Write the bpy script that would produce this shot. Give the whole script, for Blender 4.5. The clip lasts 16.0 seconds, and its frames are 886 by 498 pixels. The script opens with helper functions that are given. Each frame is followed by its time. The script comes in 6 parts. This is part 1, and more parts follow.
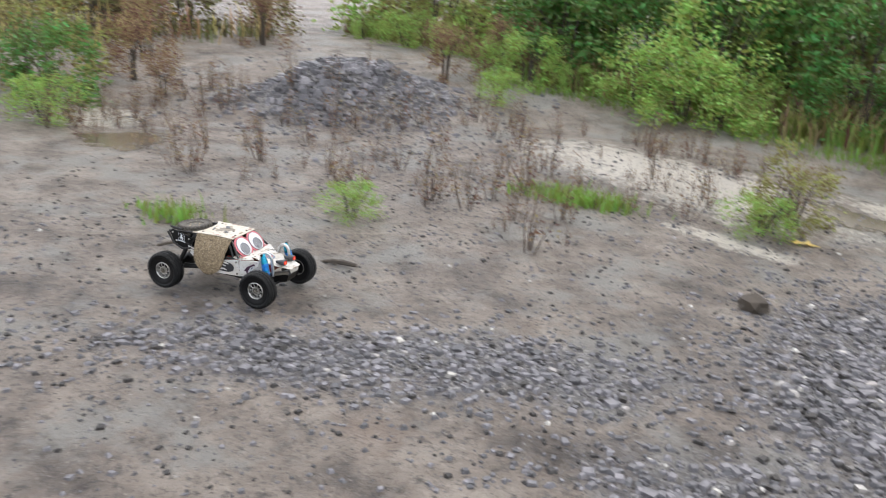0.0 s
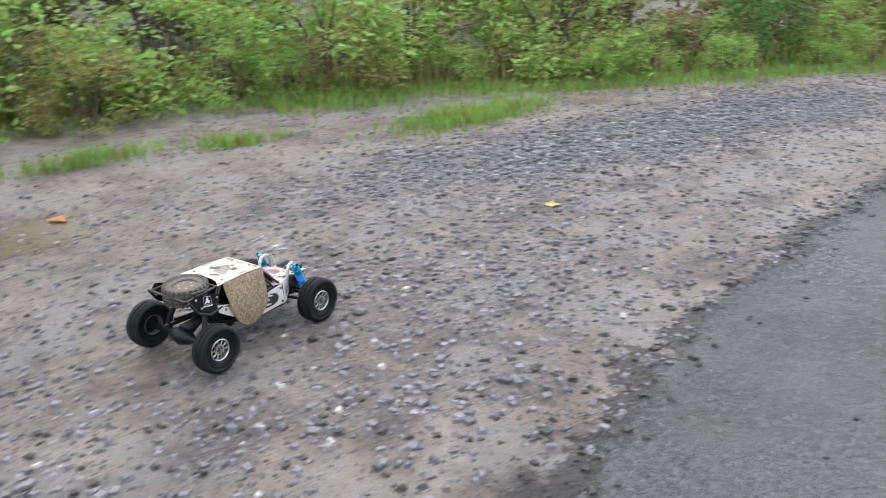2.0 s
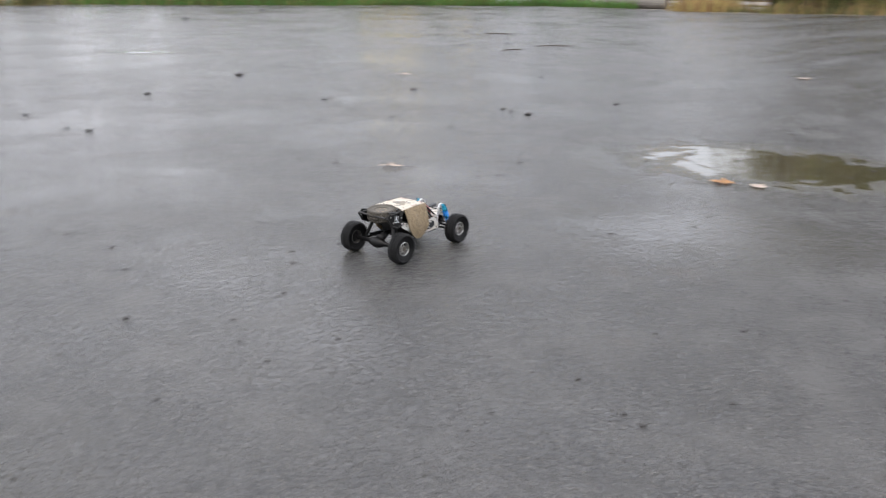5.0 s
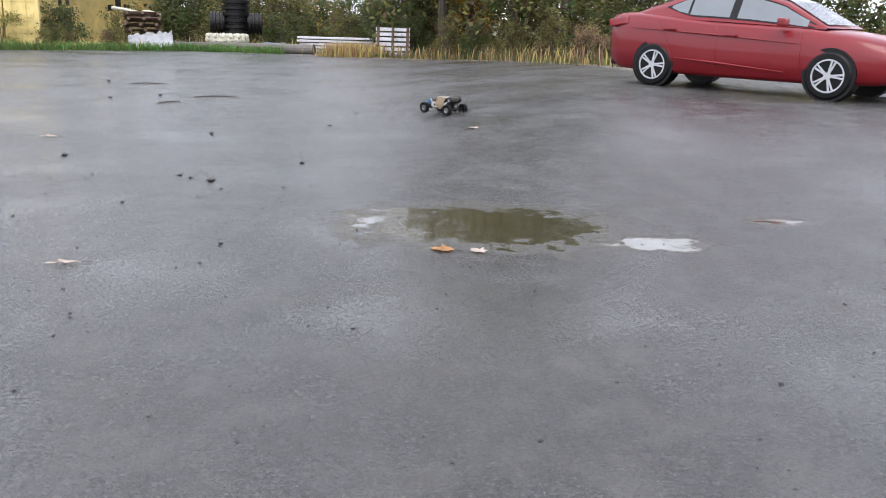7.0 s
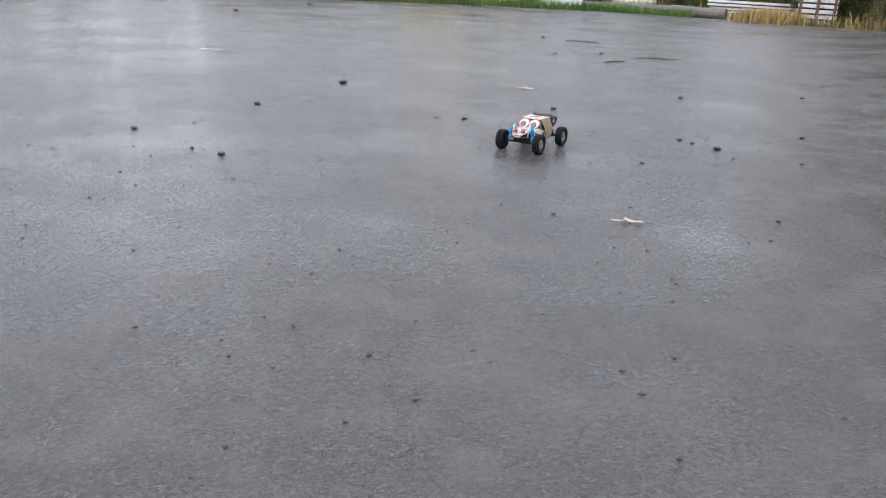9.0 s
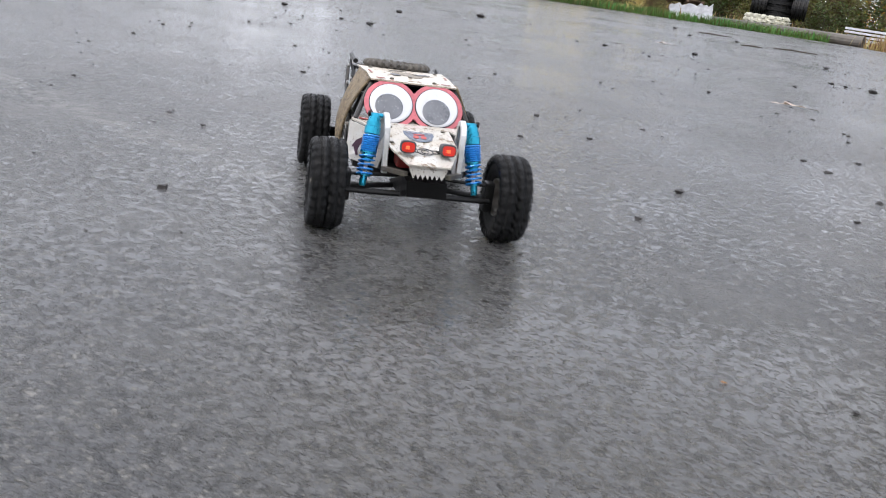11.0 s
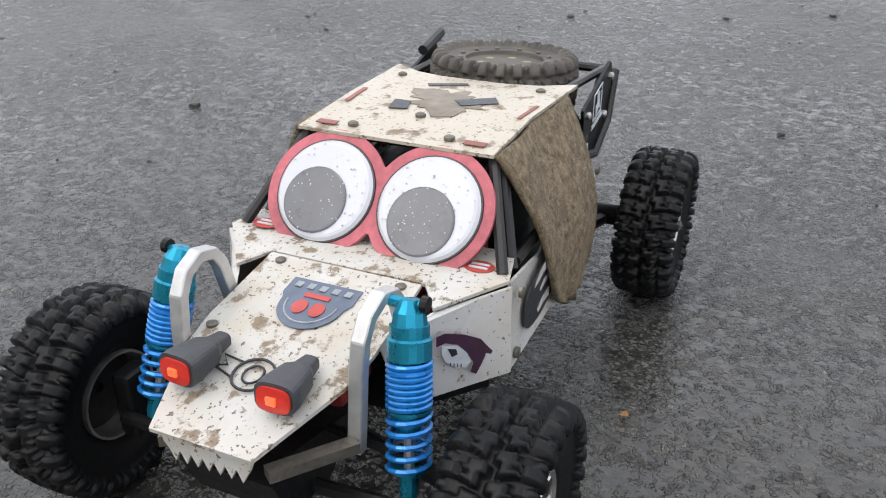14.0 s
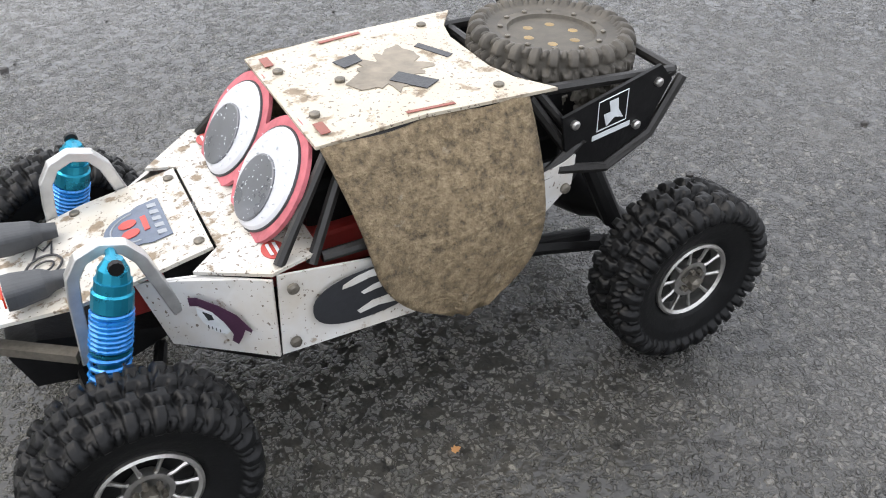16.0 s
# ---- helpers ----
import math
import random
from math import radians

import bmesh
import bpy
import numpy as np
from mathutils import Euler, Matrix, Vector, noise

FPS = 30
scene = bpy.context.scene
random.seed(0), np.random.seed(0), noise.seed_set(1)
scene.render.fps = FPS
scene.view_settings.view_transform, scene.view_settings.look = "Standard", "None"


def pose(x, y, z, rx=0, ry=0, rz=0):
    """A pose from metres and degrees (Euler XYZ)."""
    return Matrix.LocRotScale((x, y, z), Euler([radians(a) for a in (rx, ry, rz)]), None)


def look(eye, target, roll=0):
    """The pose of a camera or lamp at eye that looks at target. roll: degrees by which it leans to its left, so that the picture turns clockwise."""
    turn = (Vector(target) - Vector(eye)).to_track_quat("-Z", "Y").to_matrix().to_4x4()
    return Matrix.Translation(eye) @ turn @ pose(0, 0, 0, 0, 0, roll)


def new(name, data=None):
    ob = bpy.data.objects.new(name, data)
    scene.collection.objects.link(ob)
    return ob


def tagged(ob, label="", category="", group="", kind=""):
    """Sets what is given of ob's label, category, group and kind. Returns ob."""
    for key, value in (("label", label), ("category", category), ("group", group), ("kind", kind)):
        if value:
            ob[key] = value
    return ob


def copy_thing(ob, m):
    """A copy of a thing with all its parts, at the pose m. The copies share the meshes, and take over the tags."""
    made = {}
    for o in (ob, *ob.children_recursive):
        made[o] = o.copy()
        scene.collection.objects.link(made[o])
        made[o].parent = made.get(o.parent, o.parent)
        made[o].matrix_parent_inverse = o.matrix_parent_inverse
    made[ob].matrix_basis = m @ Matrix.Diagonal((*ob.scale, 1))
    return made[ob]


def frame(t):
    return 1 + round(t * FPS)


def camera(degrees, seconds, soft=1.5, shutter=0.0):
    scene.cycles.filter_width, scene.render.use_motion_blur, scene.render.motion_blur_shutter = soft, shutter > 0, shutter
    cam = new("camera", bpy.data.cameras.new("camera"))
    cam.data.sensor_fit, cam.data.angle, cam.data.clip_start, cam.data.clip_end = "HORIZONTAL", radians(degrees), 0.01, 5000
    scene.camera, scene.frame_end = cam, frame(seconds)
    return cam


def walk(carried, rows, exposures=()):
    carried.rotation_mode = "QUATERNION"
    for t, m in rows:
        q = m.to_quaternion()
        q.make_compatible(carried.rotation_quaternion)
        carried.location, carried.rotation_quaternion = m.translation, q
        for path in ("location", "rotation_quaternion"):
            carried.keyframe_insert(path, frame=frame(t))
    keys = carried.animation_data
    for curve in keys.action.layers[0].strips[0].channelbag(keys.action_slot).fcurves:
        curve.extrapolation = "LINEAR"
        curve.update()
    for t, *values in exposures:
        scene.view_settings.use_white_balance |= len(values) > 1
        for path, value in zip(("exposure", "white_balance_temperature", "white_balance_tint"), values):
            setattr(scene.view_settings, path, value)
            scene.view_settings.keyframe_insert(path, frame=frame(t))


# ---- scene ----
cam = camera(55.1, 16.0, soft=1.0, shutter=0.2)

PATH = [
    (0, (2.708, -0.946, 1.273), (3.718, -2.547, 0.629), 3.9),
    (0.5, (2.608, -1.177, 1.226), (3.194, -2.907, 0.411), 3.6),
    (1, (2.523, -1.304, 1.222), (2.550, -3.105, 0.351), 4.7),
    (1.2, (2.467, -1.340, 1.233), (2.172, -3.131, 0.393), 4.4),
    (1.4, (2.422, -1.364, 1.234), (1.825, -3.092, 0.423), 4.5),
    (1.5, (2.354, -1.360, 1.247), (1.590, -3.030, 0.456), 4.2),
    (1.6, (2.310, -1.382, 1.219), (1.384, -2.980, 0.452), 2.9),
    (1.8, (2.247, -1.409, 1.196), (1.033, -2.824, 0.472), 1.6),
    (2, (2.026, -1.393, 1.158), (0.662, -2.680, 0.464), -0.6),
    (2.5, (1.600, -1.384, 1.230), (-0.106, -2.163, 0.534), -1.4),
    (2.8, (1.395, -1.334, 1.230), (-0.447, -1.719, 0.551), -1.6),
    (3, (1.328, -1.307, 1.261), (-0.549, -1.405, 0.578), -0.6),
    (3.2, (1.214, -1.285, 1.261), (-0.652, -0.998, 0.602), -0.3),
    (3.5, (1.119, -1.232, 1.266), (-0.627, -0.509, 0.610), -1.6),
    (4, (0.966, -1.003, 1.247), (-0.505, 0.181, 0.589), -2.1),
    (4.3, (0.899, -0.742, 1.253), (-0.296, 0.719, 0.594), -1.1),
    (4.6, (0.911, -0.499, 1.258), (0.138, 1.226, 0.603), -0.3),
    (5, (0.928, -0.195, 1.296), (0.808, 1.699, 0.664), 0.7),
    (5.2, (0.904, -0.117, 1.336), (1.066, 1.778, 0.718), 0.4),
    (7.3, (0.520, 0.586, 1.396), (1.182, 2.400, 0.873), 1.8),
    (7.5, (0.364, 0.639, 1.410), (0.988, 2.465, 0.885), 1.6),
    (8, (0.036, 0.694, 1.410), (0.447, 2.580, 0.883), 1.0),
    (8.5, (-0.200, 0.928, 1.358), (-0.003, 2.835, 0.789), 1.3),
    (9, (-0.505, 0.923, 1.289), (-0.620, 2.815, 0.651), 3.0),
    (9.5, (-0.941, 0.743, 1.137), (-1.086, 2.623, 0.469), 3.4),
    (10, (-1.049, 0.660, 0.733), (-1.288, 2.532, 0.073), 3.7),
    (10.2, (-0.998, 0.681, 0.608), (-1.247, 2.556, -0.044), 6.6),
    (12.3, (-0.293, 0.721, 0.350), (-0.667, 2.234, -0.139), 7.7),
    (12.5, (-0.289, 0.752, 0.383), (-0.729, 2.243, -0.119), 7.1),
    (13, (-0.278, 0.830, 0.454), (-0.963, 2.181, -0.155), 1.6),
    (13.5, (-0.270, 1.007, 0.412), (-1.009, 2.296, -0.264), 1.1),
    (13.7, (-0.277, 1.072, 0.411), (-1.044, 2.324, -0.301), 0.5),
    (14, (-0.273, 1.147, 0.426), (-1.125, 2.319, -0.327), -0.1),
    (14.4, (-0.228, 1.217, 0.417), (-1.261, 2.178, -0.404), 0.2),
    (14.5, (-0.196, 1.257, 0.418), (-1.297, 2.114, -0.429), -0.2),
    (15, (-0.141, 1.437, 0.428), (-1.383, 1.959, -0.495), 2.5),
    (15.5, (-0.113, 1.555, 0.449), (-1.391, 1.931, -0.495), -1.1),
    (16, (-0.080, 1.554, 0.496), (-1.337, 1.878, -0.493), -1.6),
]
walk(cam, [(t, look(eye, target, roll)) for t, eye, target, roll in PATH],
     exposures=[(0.0, 0.4, 6700, 10), (0.5, 0.4, 6450, 10), (1.0, 0.55, 6400, 12), (1.5, 0.55, 6480, 12), (2.5, 0.7, 6350, 12), (4.0, 0.32, 6600, 12), (5.2, 0.4, 6800, 12), (7.5, 0.48, 6450, 13), (9.0, 0.3, 6500, 13), (10.0, 0.32, 6600, 12), (12.3, 0.3, 6600, 12), (14.0, 0.1, 6700, 10), (15.0, 0.25, 6700, 9), (16.0, 0.5, 6800, 10)])

# ---- world and light: an overcast, wet autumn day ----
world = bpy.data.worlds.new("world")
scene.world = world
world.use_nodes = True
wn, wl = world.node_tree.nodes, world.node_tree.links
wn.clear()
sky = wn.new("ShaderNodeTexSky")
sky.sky_type = "NISHITA"
sky.sun_disc = False
sky.sun_elevation, sky.sun_rotation = radians(48), radians(200)
sky.dust_density, sky.air_density = 4.0, 1.0
cloud = wn.new("ShaderNodeTexNoise")
cloud.inputs["Scale"].default_value, cloud.inputs["Detail"].default_value = 2.2, 4
cramp = wn.new("ShaderNodeValToRGB")
cramp.color_ramp.elements[0].position, cramp.color_ramp.elements[0].color = 0.3, (5.3, 5.7, 6.6, 1)
cramp.color_ramp.elements[1].position, cramp.color_ramp.elements[1].color = 0.7, (9.7, 10.05, 10.9, 1)
mixw = wn.new("ShaderNodeMix")
mixw.data_type = "RGBA"
mixw.inputs["Factor"].default_value = 0.82
bgd = wn.new("ShaderNodeBackground")
bgd.inputs["Strength"].default_value = 0.215
wout = wn.new("ShaderNodeOutputWorld")
wl.new(cloud.outputs["Fac"], cramp.inputs["Fac"])
wl.new(sky.outputs["Color"], mixw.inputs["A"])
wl.new(cramp.outputs["Color"], mixw.inputs["B"])
wl.new(mixw.outputs["Result"], bgd.inputs["Color"])
wl.new(bgd.outputs["Background"], wout.inputs["Surface"])
sun = new("sun", bpy.data.lights.new("sun", "SUN"))
sun.data.energy, sun.data.angle, sun.data.color = 0.8, radians(25), (1.0, 0.96, 0.9)
sun.matrix_world = look((0, 0, 20), (4, 9, 0))


# ---- materials ----
def nodes(name):
    m = bpy.data.materials.new(name)
    m.use_nodes = True
    n, l = m.node_tree.nodes, m.node_tree.links
    return m, n, l, n["Principled BSDF"]


def ramp(n, l, src, stops):
    r = n.new("ShaderNodeValToRGB")
    els = r.color_ramp.elements
    while len(els) < len(stops):
        els.new(0.5)
    for e, (p, c) in zip(els, stops):
        e.position = p
        e.color = (*c, 1) if len(c) == 3 else c
    l.new(src, r.inputs["Fac"])
    return r.outputs["Color"]


def noise_tex(n, l, scale, detail=4, rough=0.55, coord=None):
    t = n.new("ShaderNodeTexNoise")
    t.inputs["Scale"].default_value, t.inputs["Detail"].default_value, t.inputs["Roughness"].default_value = scale, detail, rough
    if coord:
        l.new(coord, t.inputs["Vector"])
    return t.outputs["Fac"]


def voro(n, l, scale, coord, feature="F1", out="Distance"):
    t = n.new("ShaderNodeTexVoronoi")
    t.feature = feature
    t.inputs["Scale"].default_value = scale
    l.new(coord, t.inputs["Vector"])
    return t.outputs[out]


def mixc(n, l, fac, a, b, kind="MIX"):
    m = n.new("ShaderNodeMix")
    m.data_type, m.blend_type = "RGBA", kind
    for key, v in (("Factor", fac), ("A", a), ("B", b)):
        sock = m.inputs[key] if key == "Factor" else m.inputs[6 if key == "A" else 7]
        if isinstance(v, (int, float)):
            sock.default_value = v
        elif isinstance(v, tuple):
            sock.default_value = (*v, 1)
        else:
            l.new(v, sock)
    return m.outputs[2]


def calc(n, l, op, a, b=0.0, c=0.0):
    m = n.new("ShaderNodeMath")
    m.operation = op
    for i, v in enumerate((a, b, c)):
        if isinstance(v, (int, float)):
            m.inputs[i].default_value = v
        else:
            l.new(v, m.inputs[i])
    return m.outputs[0]


def bump(n, l, bsdf, height, strength, dist=0.01):
    b = n.new("ShaderNodeBump")
    b.inputs["Strength"].default_value, b.inputs["Distance"].default_value = strength, dist
    l.new(height, b.inputs["Height"])
    l.new(b.outputs["Normal"], bsdf.inputs["Normal"])


def mat(name, col, rough=0.6, metal=0.0, vary=0.25, scale=40.0, bumpy=0.15, dist=0.002, coat=0.0, spec=0.5, glow=None, island=0.0, thin=0.0):
    m, n, l, b = nodes(name)
    co = n.new("ShaderNodeTexCoord").outputs["Object"]
    f1, f2 = noise_tex(n, l, scale, 5, 0.6, co), noise_tex(n, l, scale * 0.13, 3, 0.5, co)
    f = calc(n, l, "ADD", calc(n, l, "MULTIPLY", f1, 0.5), calc(n, l, "MULTIPLY", f2, 0.5))
    dark, light = tuple(c * (1 - vary) for c in col), tuple(min(1, c * (1 + vary)) for c in col)
    c = ramp(n, l, f, [(0.3, dark), (0.7, light)])
    if island:
        g = n.new("ShaderNodeNewGeometry")
        hs = n.new("ShaderNodeHueSaturation")
        l.new(calc(n, l, "MULTIPLY_ADD", g.outputs["Random Per Island"], island * 0.12, 0.5 - island * 0.06), hs.inputs["Hue"])
        l.new(calc(n, l, "MULTIPLY_ADD", g.outputs["Random Per Island"], island, 1 - island / 2), hs.inputs["Value"])
        l.new(c, hs.inputs["Color"])
        c = hs.outputs["Color"]
    l.new(c, b.inputs["Base Color"])
    l.new(calc(n, l, "MULTIPLY_ADD", f1, 0.3, rough - 0.15), b.inputs["Roughness"])
    b.inputs["Metallic"].default_value = metal
    b.inputs["Coat Weight"].default_value, b.inputs["Coat Roughness"].default_value = coat, 0.08
    b.inputs["Specular IOR Level"].default_value = spec
    if glow:
        b.inputs["Emission Color"].default_value, b.inputs["Emission Strength"].default_value = (*glow[0], 1), glow[1]
    if bumpy:
        bump(n, l, b, f1, bumpy, dist)
    if thin:
        tr, mx = n.new("ShaderNodeBsdfTranslucent"), n.new("ShaderNodeMixShader")
        mx.inputs["Fac"].default_value = thin
        l.new(c, tr.inputs["Color"])
        l.new(b.outputs["BSDF"], mx.inputs[1])
        l.new(tr.outputs["BSDF"], mx.inputs[2])
        l.new(mx.outputs["Shader"], n["Material Output"].inputs["Surface"])
    return m


def muddy_white(name, col, amount, scale=38.0):
    """White printed sheet with splashes of brown mud and fine dark specks."""
    m, n, l, b = nodes(name)
    co = n.new("ShaderNodeTexCoord").outputs["Object"]
    big = ramp(n, l, noise_tex(n, l, scale, 5, 0.62, co), [(0.655 - amount * 0.18, (0, 0, 0)), (0.72 - amount * 0.17, (1, 1, 1))])
    haze = ramp(n, l, noise_tex(n, l, scale * 0.35, 4, 0.6, co), [(0.4, (0, 0, 0)), (0.72, (0.62, 0.62, 0.62))])
    speck = ramp(n, l, noise_tex(n, l, 340, 2, 0.5, co), [(0.632 + (0.03 if amount < 0.2 else 0), (0, 0, 0)), (0.66 + (0.03 if amount < 0.2 else 0), (0.9, 0.9, 0.9))])
    c = mixc(n, l, haze, col, (0.42, 0.35, 0.25))
    c = mixc(n, l, big, c, mixc(n, l, noise_tex(n, l, scale * 3, 3, 0.5, co), (0.10, 0.072, 0.045), (0.34, 0.27, 0.19)))
    c = mixc(n, l, speck, c, (0.12, 0.09, 0.065))
    l.new(c, b.inputs["Base Color"])
    l.new(calc(n, l, "MULTIPLY_ADD", big, 0.4, 0.28), b.inputs["Roughness"])
    bump(n, l, b, calc(n, l, "ADD", big, speck), 0.35, 0.0015)
    return m


def ground_mat():
    m, n, l, b = nodes("wet_ground")
    tc = n.new("ShaderNodeTexCoord").outputs["Object"]

    def attr(name):
        a = n.new("ShaderNodeAttribute")
        a.attribute_name = name
        return a.outputs["Fac"]

    edge_noise = calc(n, l, "MULTIPLY_ADD", noise_tex(n, l, 9, 5, 0.65, tc), 0.46, -0.23)
    lot = ramp(n, l, calc(n, l, "MULTIPLY_ADD", calc(n, l, "ADD", attr("lot"), edge_noise), 6.0, 0.5), [(0.3, (0, 0, 0)), (0.7, (1, 1, 1))])
    # asphalt: stones of the aggregate standing in a film of rain water
    jig = n.new("ShaderNodeTexNoise")
    jig.inputs["Scale"].default_value, jig.inputs["Detail"].default_value = 120, 3
    l.new(tc, jig.inputs["Vector"])
    shake = n.new("ShaderNodeVectorMath")
    shake.operation = "MULTIPLY_ADD"
    l.new(jig.outputs["Color"], shake.inputs[0])
    shake.inputs[1].default_value = (0.016, 0.016, 0.016)
    l.new(tc, shake.inputs[2])
    ragged = shake.outputs["Vector"]
    stone_d = voro(n, l, 165, ragged, "DISTANCE_TO_EDGE")
    stone_c = n.new("ShaderNodeSeparateColor")
    l.new(voro(n, l, 165, ragged, "F1", "Color"), stone_c.inputs[0])
    fine = noise_tex(n, l, 480, 3, 0.65, tc)
    coarse = noise_tex(n, l, 46, 5, 0.68, tc)
    zone = noise_tex(n, l, 0.55, 6, 0.6, tc)
    zone2 = noise_tex(n, l, 2.8, 5, 0.6, tc)
    slab = calc(n, l, "SMOOTH_MIN", calc(n, l, "MULTIPLY", stone_d, 4.5), 1.0, 0.5)
    stone_h = calc(n, l, "MULTIPLY", slab, calc(n, l, "MULTIPLY_ADD", stone_c.outputs[0], 0.8, 0.2))
    stone_h = calc(n, l, "ADD", stone_h, calc(n, l, "MULTIPLY_ADD", coarse, 1.9, -0.55))
    stone_h = calc(n, l, "ADD", stone_h, calc(n, l, "MULTIPLY", fine, 0.16))
    worn = ramp(n, l, zone2, [(0.46, (0, 0, 0)), (0.66, (0.8, 0.8, 0.8))])
    pud = ramp(n, l, calc(n, l, "ADD", attr("puddle"), calc(n, l, "MULTIPLY_ADD", noise_tex(n, l, 5, 6, 0.7, tc), 1.7, -0.85)), [(0.28, (0, 0, 0)), (0.66, (1, 1, 1))])
    # damp patches, together with dark tree reflections put into the asphalt colour
    damp_and_reflection = ramp(n, l, calc(n, l, "ADD", attr("damp_and_reflection"), calc(n, l, "MULTIPLY_ADD", noise_tex(n, l, 2.5, 4, 0.6, tc), 0.6, -0.3)), [(0.3, (0, 0, 0)), (0.7, (1, 1, 1))])
    level = calc(n, l, "MULTIPLY_ADD", zone, 1.4, 0.05)
    level = calc(n, l, "ADD", level, calc(n, l, "MULTIPLY", worn, -0.16))
    level = calc(n, l, "ADD", level, calc(n, l, "MULTIPLY", damp_and_reflection, 0.24))
    level = calc(n, l, "ADD", level, calc(n, l, "MULTIPLY", pud, 1.3))
    wat = calc(n, l, "MULTIPLY_ADD", calc(n, l, "SUBTRACT", level, stone_h), 5.0, 0.5)
    wat = calc(n, l, "MINIMUM", calc(n, l, "MAXIMUM", wat, 0.0), 1.0)
    agg = ramp(n, l, stone_c.outputs[1], [(0.0, (0.020, 0.020, 0.0205)), (0.45, (0.066, 0.0655, 0.065)), (0.80, (0.115, 0.111, 0.102)), (0.97, (0.22, 0.21, 0.185))])
    agg = mixc(n, l, 0.40, agg, ramp(n, l, fine, [(0.35, (0.014, 0.014, 0.015)), (0.70, (0.15, 0.15, 0.15))]))
    agg = mixc(n, l, worn, agg, mixc(n, l, fine, (0.055, 0.054, 0.052), (0.20, 0.195, 0.185)))
    stain = ramp(n, l, noise_tex(n, l, 0.9, 5, 0.7, tc), [(0.58, (0, 0, 0)), (0.72, (0.5, 0.5, 0.5))])
    agg = mixc(n, l, stain, agg, (0.085, 0.068, 0.052))
    agg = mixc(n, l, calc(n, l, "MULTIPLY", damp_and_reflection, 0.6), agg, mixc(n, l, stone_c.outputs[2], (0.018, 0.017, 0.013), (0.115, 0.106, 0.080)))
    seam = ramp(n, l, calc(n, l, "ADD", attr("seam"), calc(n, l, "MULTIPLY_ADD", noise_tex(n, l, 16, 6, 0.8, tc), 2.8, -1.4)), [(0.66, (0, 0, 0)), (0.95, (0.6, 0.6, 0.6))])
    agg = mixc(n, l, seam, agg, mixc(n, l, fine, (0.09, 0.088, 0.082), (0.36, 0.35, 0.32)))
    agg = mixc(n, l, calc(n, l, "MULTIPLY", wat, 0.72), agg, (0.014, 0.0138, 0.013))
    agg = mixc(n, l, pud, agg, mixc(n, l, noise_tex(n, l, 7, 4, 0.6, tc), (0.022, 0.021, 0.013), (0.075, 0.066, 0.040)))
    # dirt: trodden earth, gravel patches, pale sand, all damp
    earth = ramp(n, l, noise_tex(n, l, 3.2, 8, 0.68, tc), [(0.32, (0.060, 0.048, 0.040)), (0.48, (0.222, 0.182, 0.148)), (0.70, (0.395, 0.338, 0.283))])
    crumbs = ramp(n, l, noise_tex(n, l, 34, 6, 0.75, tc), [(0.38, (0.85, 0.85, 0.85)), (0.45, (0, 0, 0))])
    earth = mixc(n, l, crumbs, earth, (0.055, 0.047, 0.042))
    lumps = ramp(n, l, noise_tex(n, l, 13, 8, 0.8, tc), [(0.36, (0.8, 0.8, 0.8)), (0.46, (0, 0, 0))])
    earth = mixc(n, l, lumps, earth, (0.085, 0.073, 0.064))
    flecks = ramp(n, l, noise_tex(n, l, 75, 3, 0.6, tc), [(0.62, (0, 0, 0)), (0.70, (0.6, 0.6, 0.6))])
    earth = mixc(n, l, flecks, earth, (0.40, 0.36, 0.31))
    silt = ramp(n, l, noise_tex(n, l, 2.1, 7, 0.7, tc), [(0.50, (0, 0, 0)), (0.60, (0.75, 0.75, 0.75))])
    earth = mixc(n, l, silt, earth, (0.27, 0.262, 0.238))
    grit_c = voro(n, l, 62, tc, "F1", "Color")
    sep2 = n.new("ShaderNodeSeparateColor")
    l.new(grit_c, sep2.inputs[0])
    grit = ramp(n, l, sep2.outputs[0], [(0, (0.04, 0.038, 0.039)), (0.5, (0.125, 0.119, 0.119)), (0.9, (0.26, 0.25, 0.245)), (1, (0.42, 0.41, 0.40))])
    gmask = ramp(n, l, calc(n, l, "ADD", attr("gravel"), calc(n, l, "MULTIPLY_ADD", noise_tex(n, l, 4.5, 6, 0.7, tc), 0.9, -0.45)), [(0.28, (0, 0, 0)), (0.62, (0.9, 0.9, 0.9))])
    dirt = mixc(n, l, gmask, earth, grit)
    smask = ramp(n, l, calc(n, l, "ADD", attr("sand"), calc(n, l, "MULTIPLY_ADD", noise_tex(n, l, 11, 8, 0.85, tc), 3.4, -1.7)), [(0.45, (0, 0, 0)), (0.85, (0.85, 0.85, 0.85))])
    dirt = mixc(n, l, smask, dirt, (0.64, 0.59, 0.50))
    red = ramp(n, l, noise_tex(n, l, 1.4, 6, 0.7, tc), [(0.60, (0, 0, 0)), (0.72, (0.5, 0.5, 0.5))])
    dirt = mixc(n, l, red, dirt, (0.17, 0.105, 0.07))
    dirt = mixc(n, l, pud, dirt, (0.11, 0.09, 0.062))
    soil = ramp(n, l, calc(n, l, "ADD", attr("lot"), calc(n, l, "MULTIPLY_ADD", noise_tex(n, l, 6, 5, 0.7, tc), 0.8, -0.31)), [(0.0, (0, 0, 0)), (0.02, (0.85, 0.85, 0.85))])
    dirt = mixc(n, l, soil, dirt, (0.038, 0.034, 0.030))
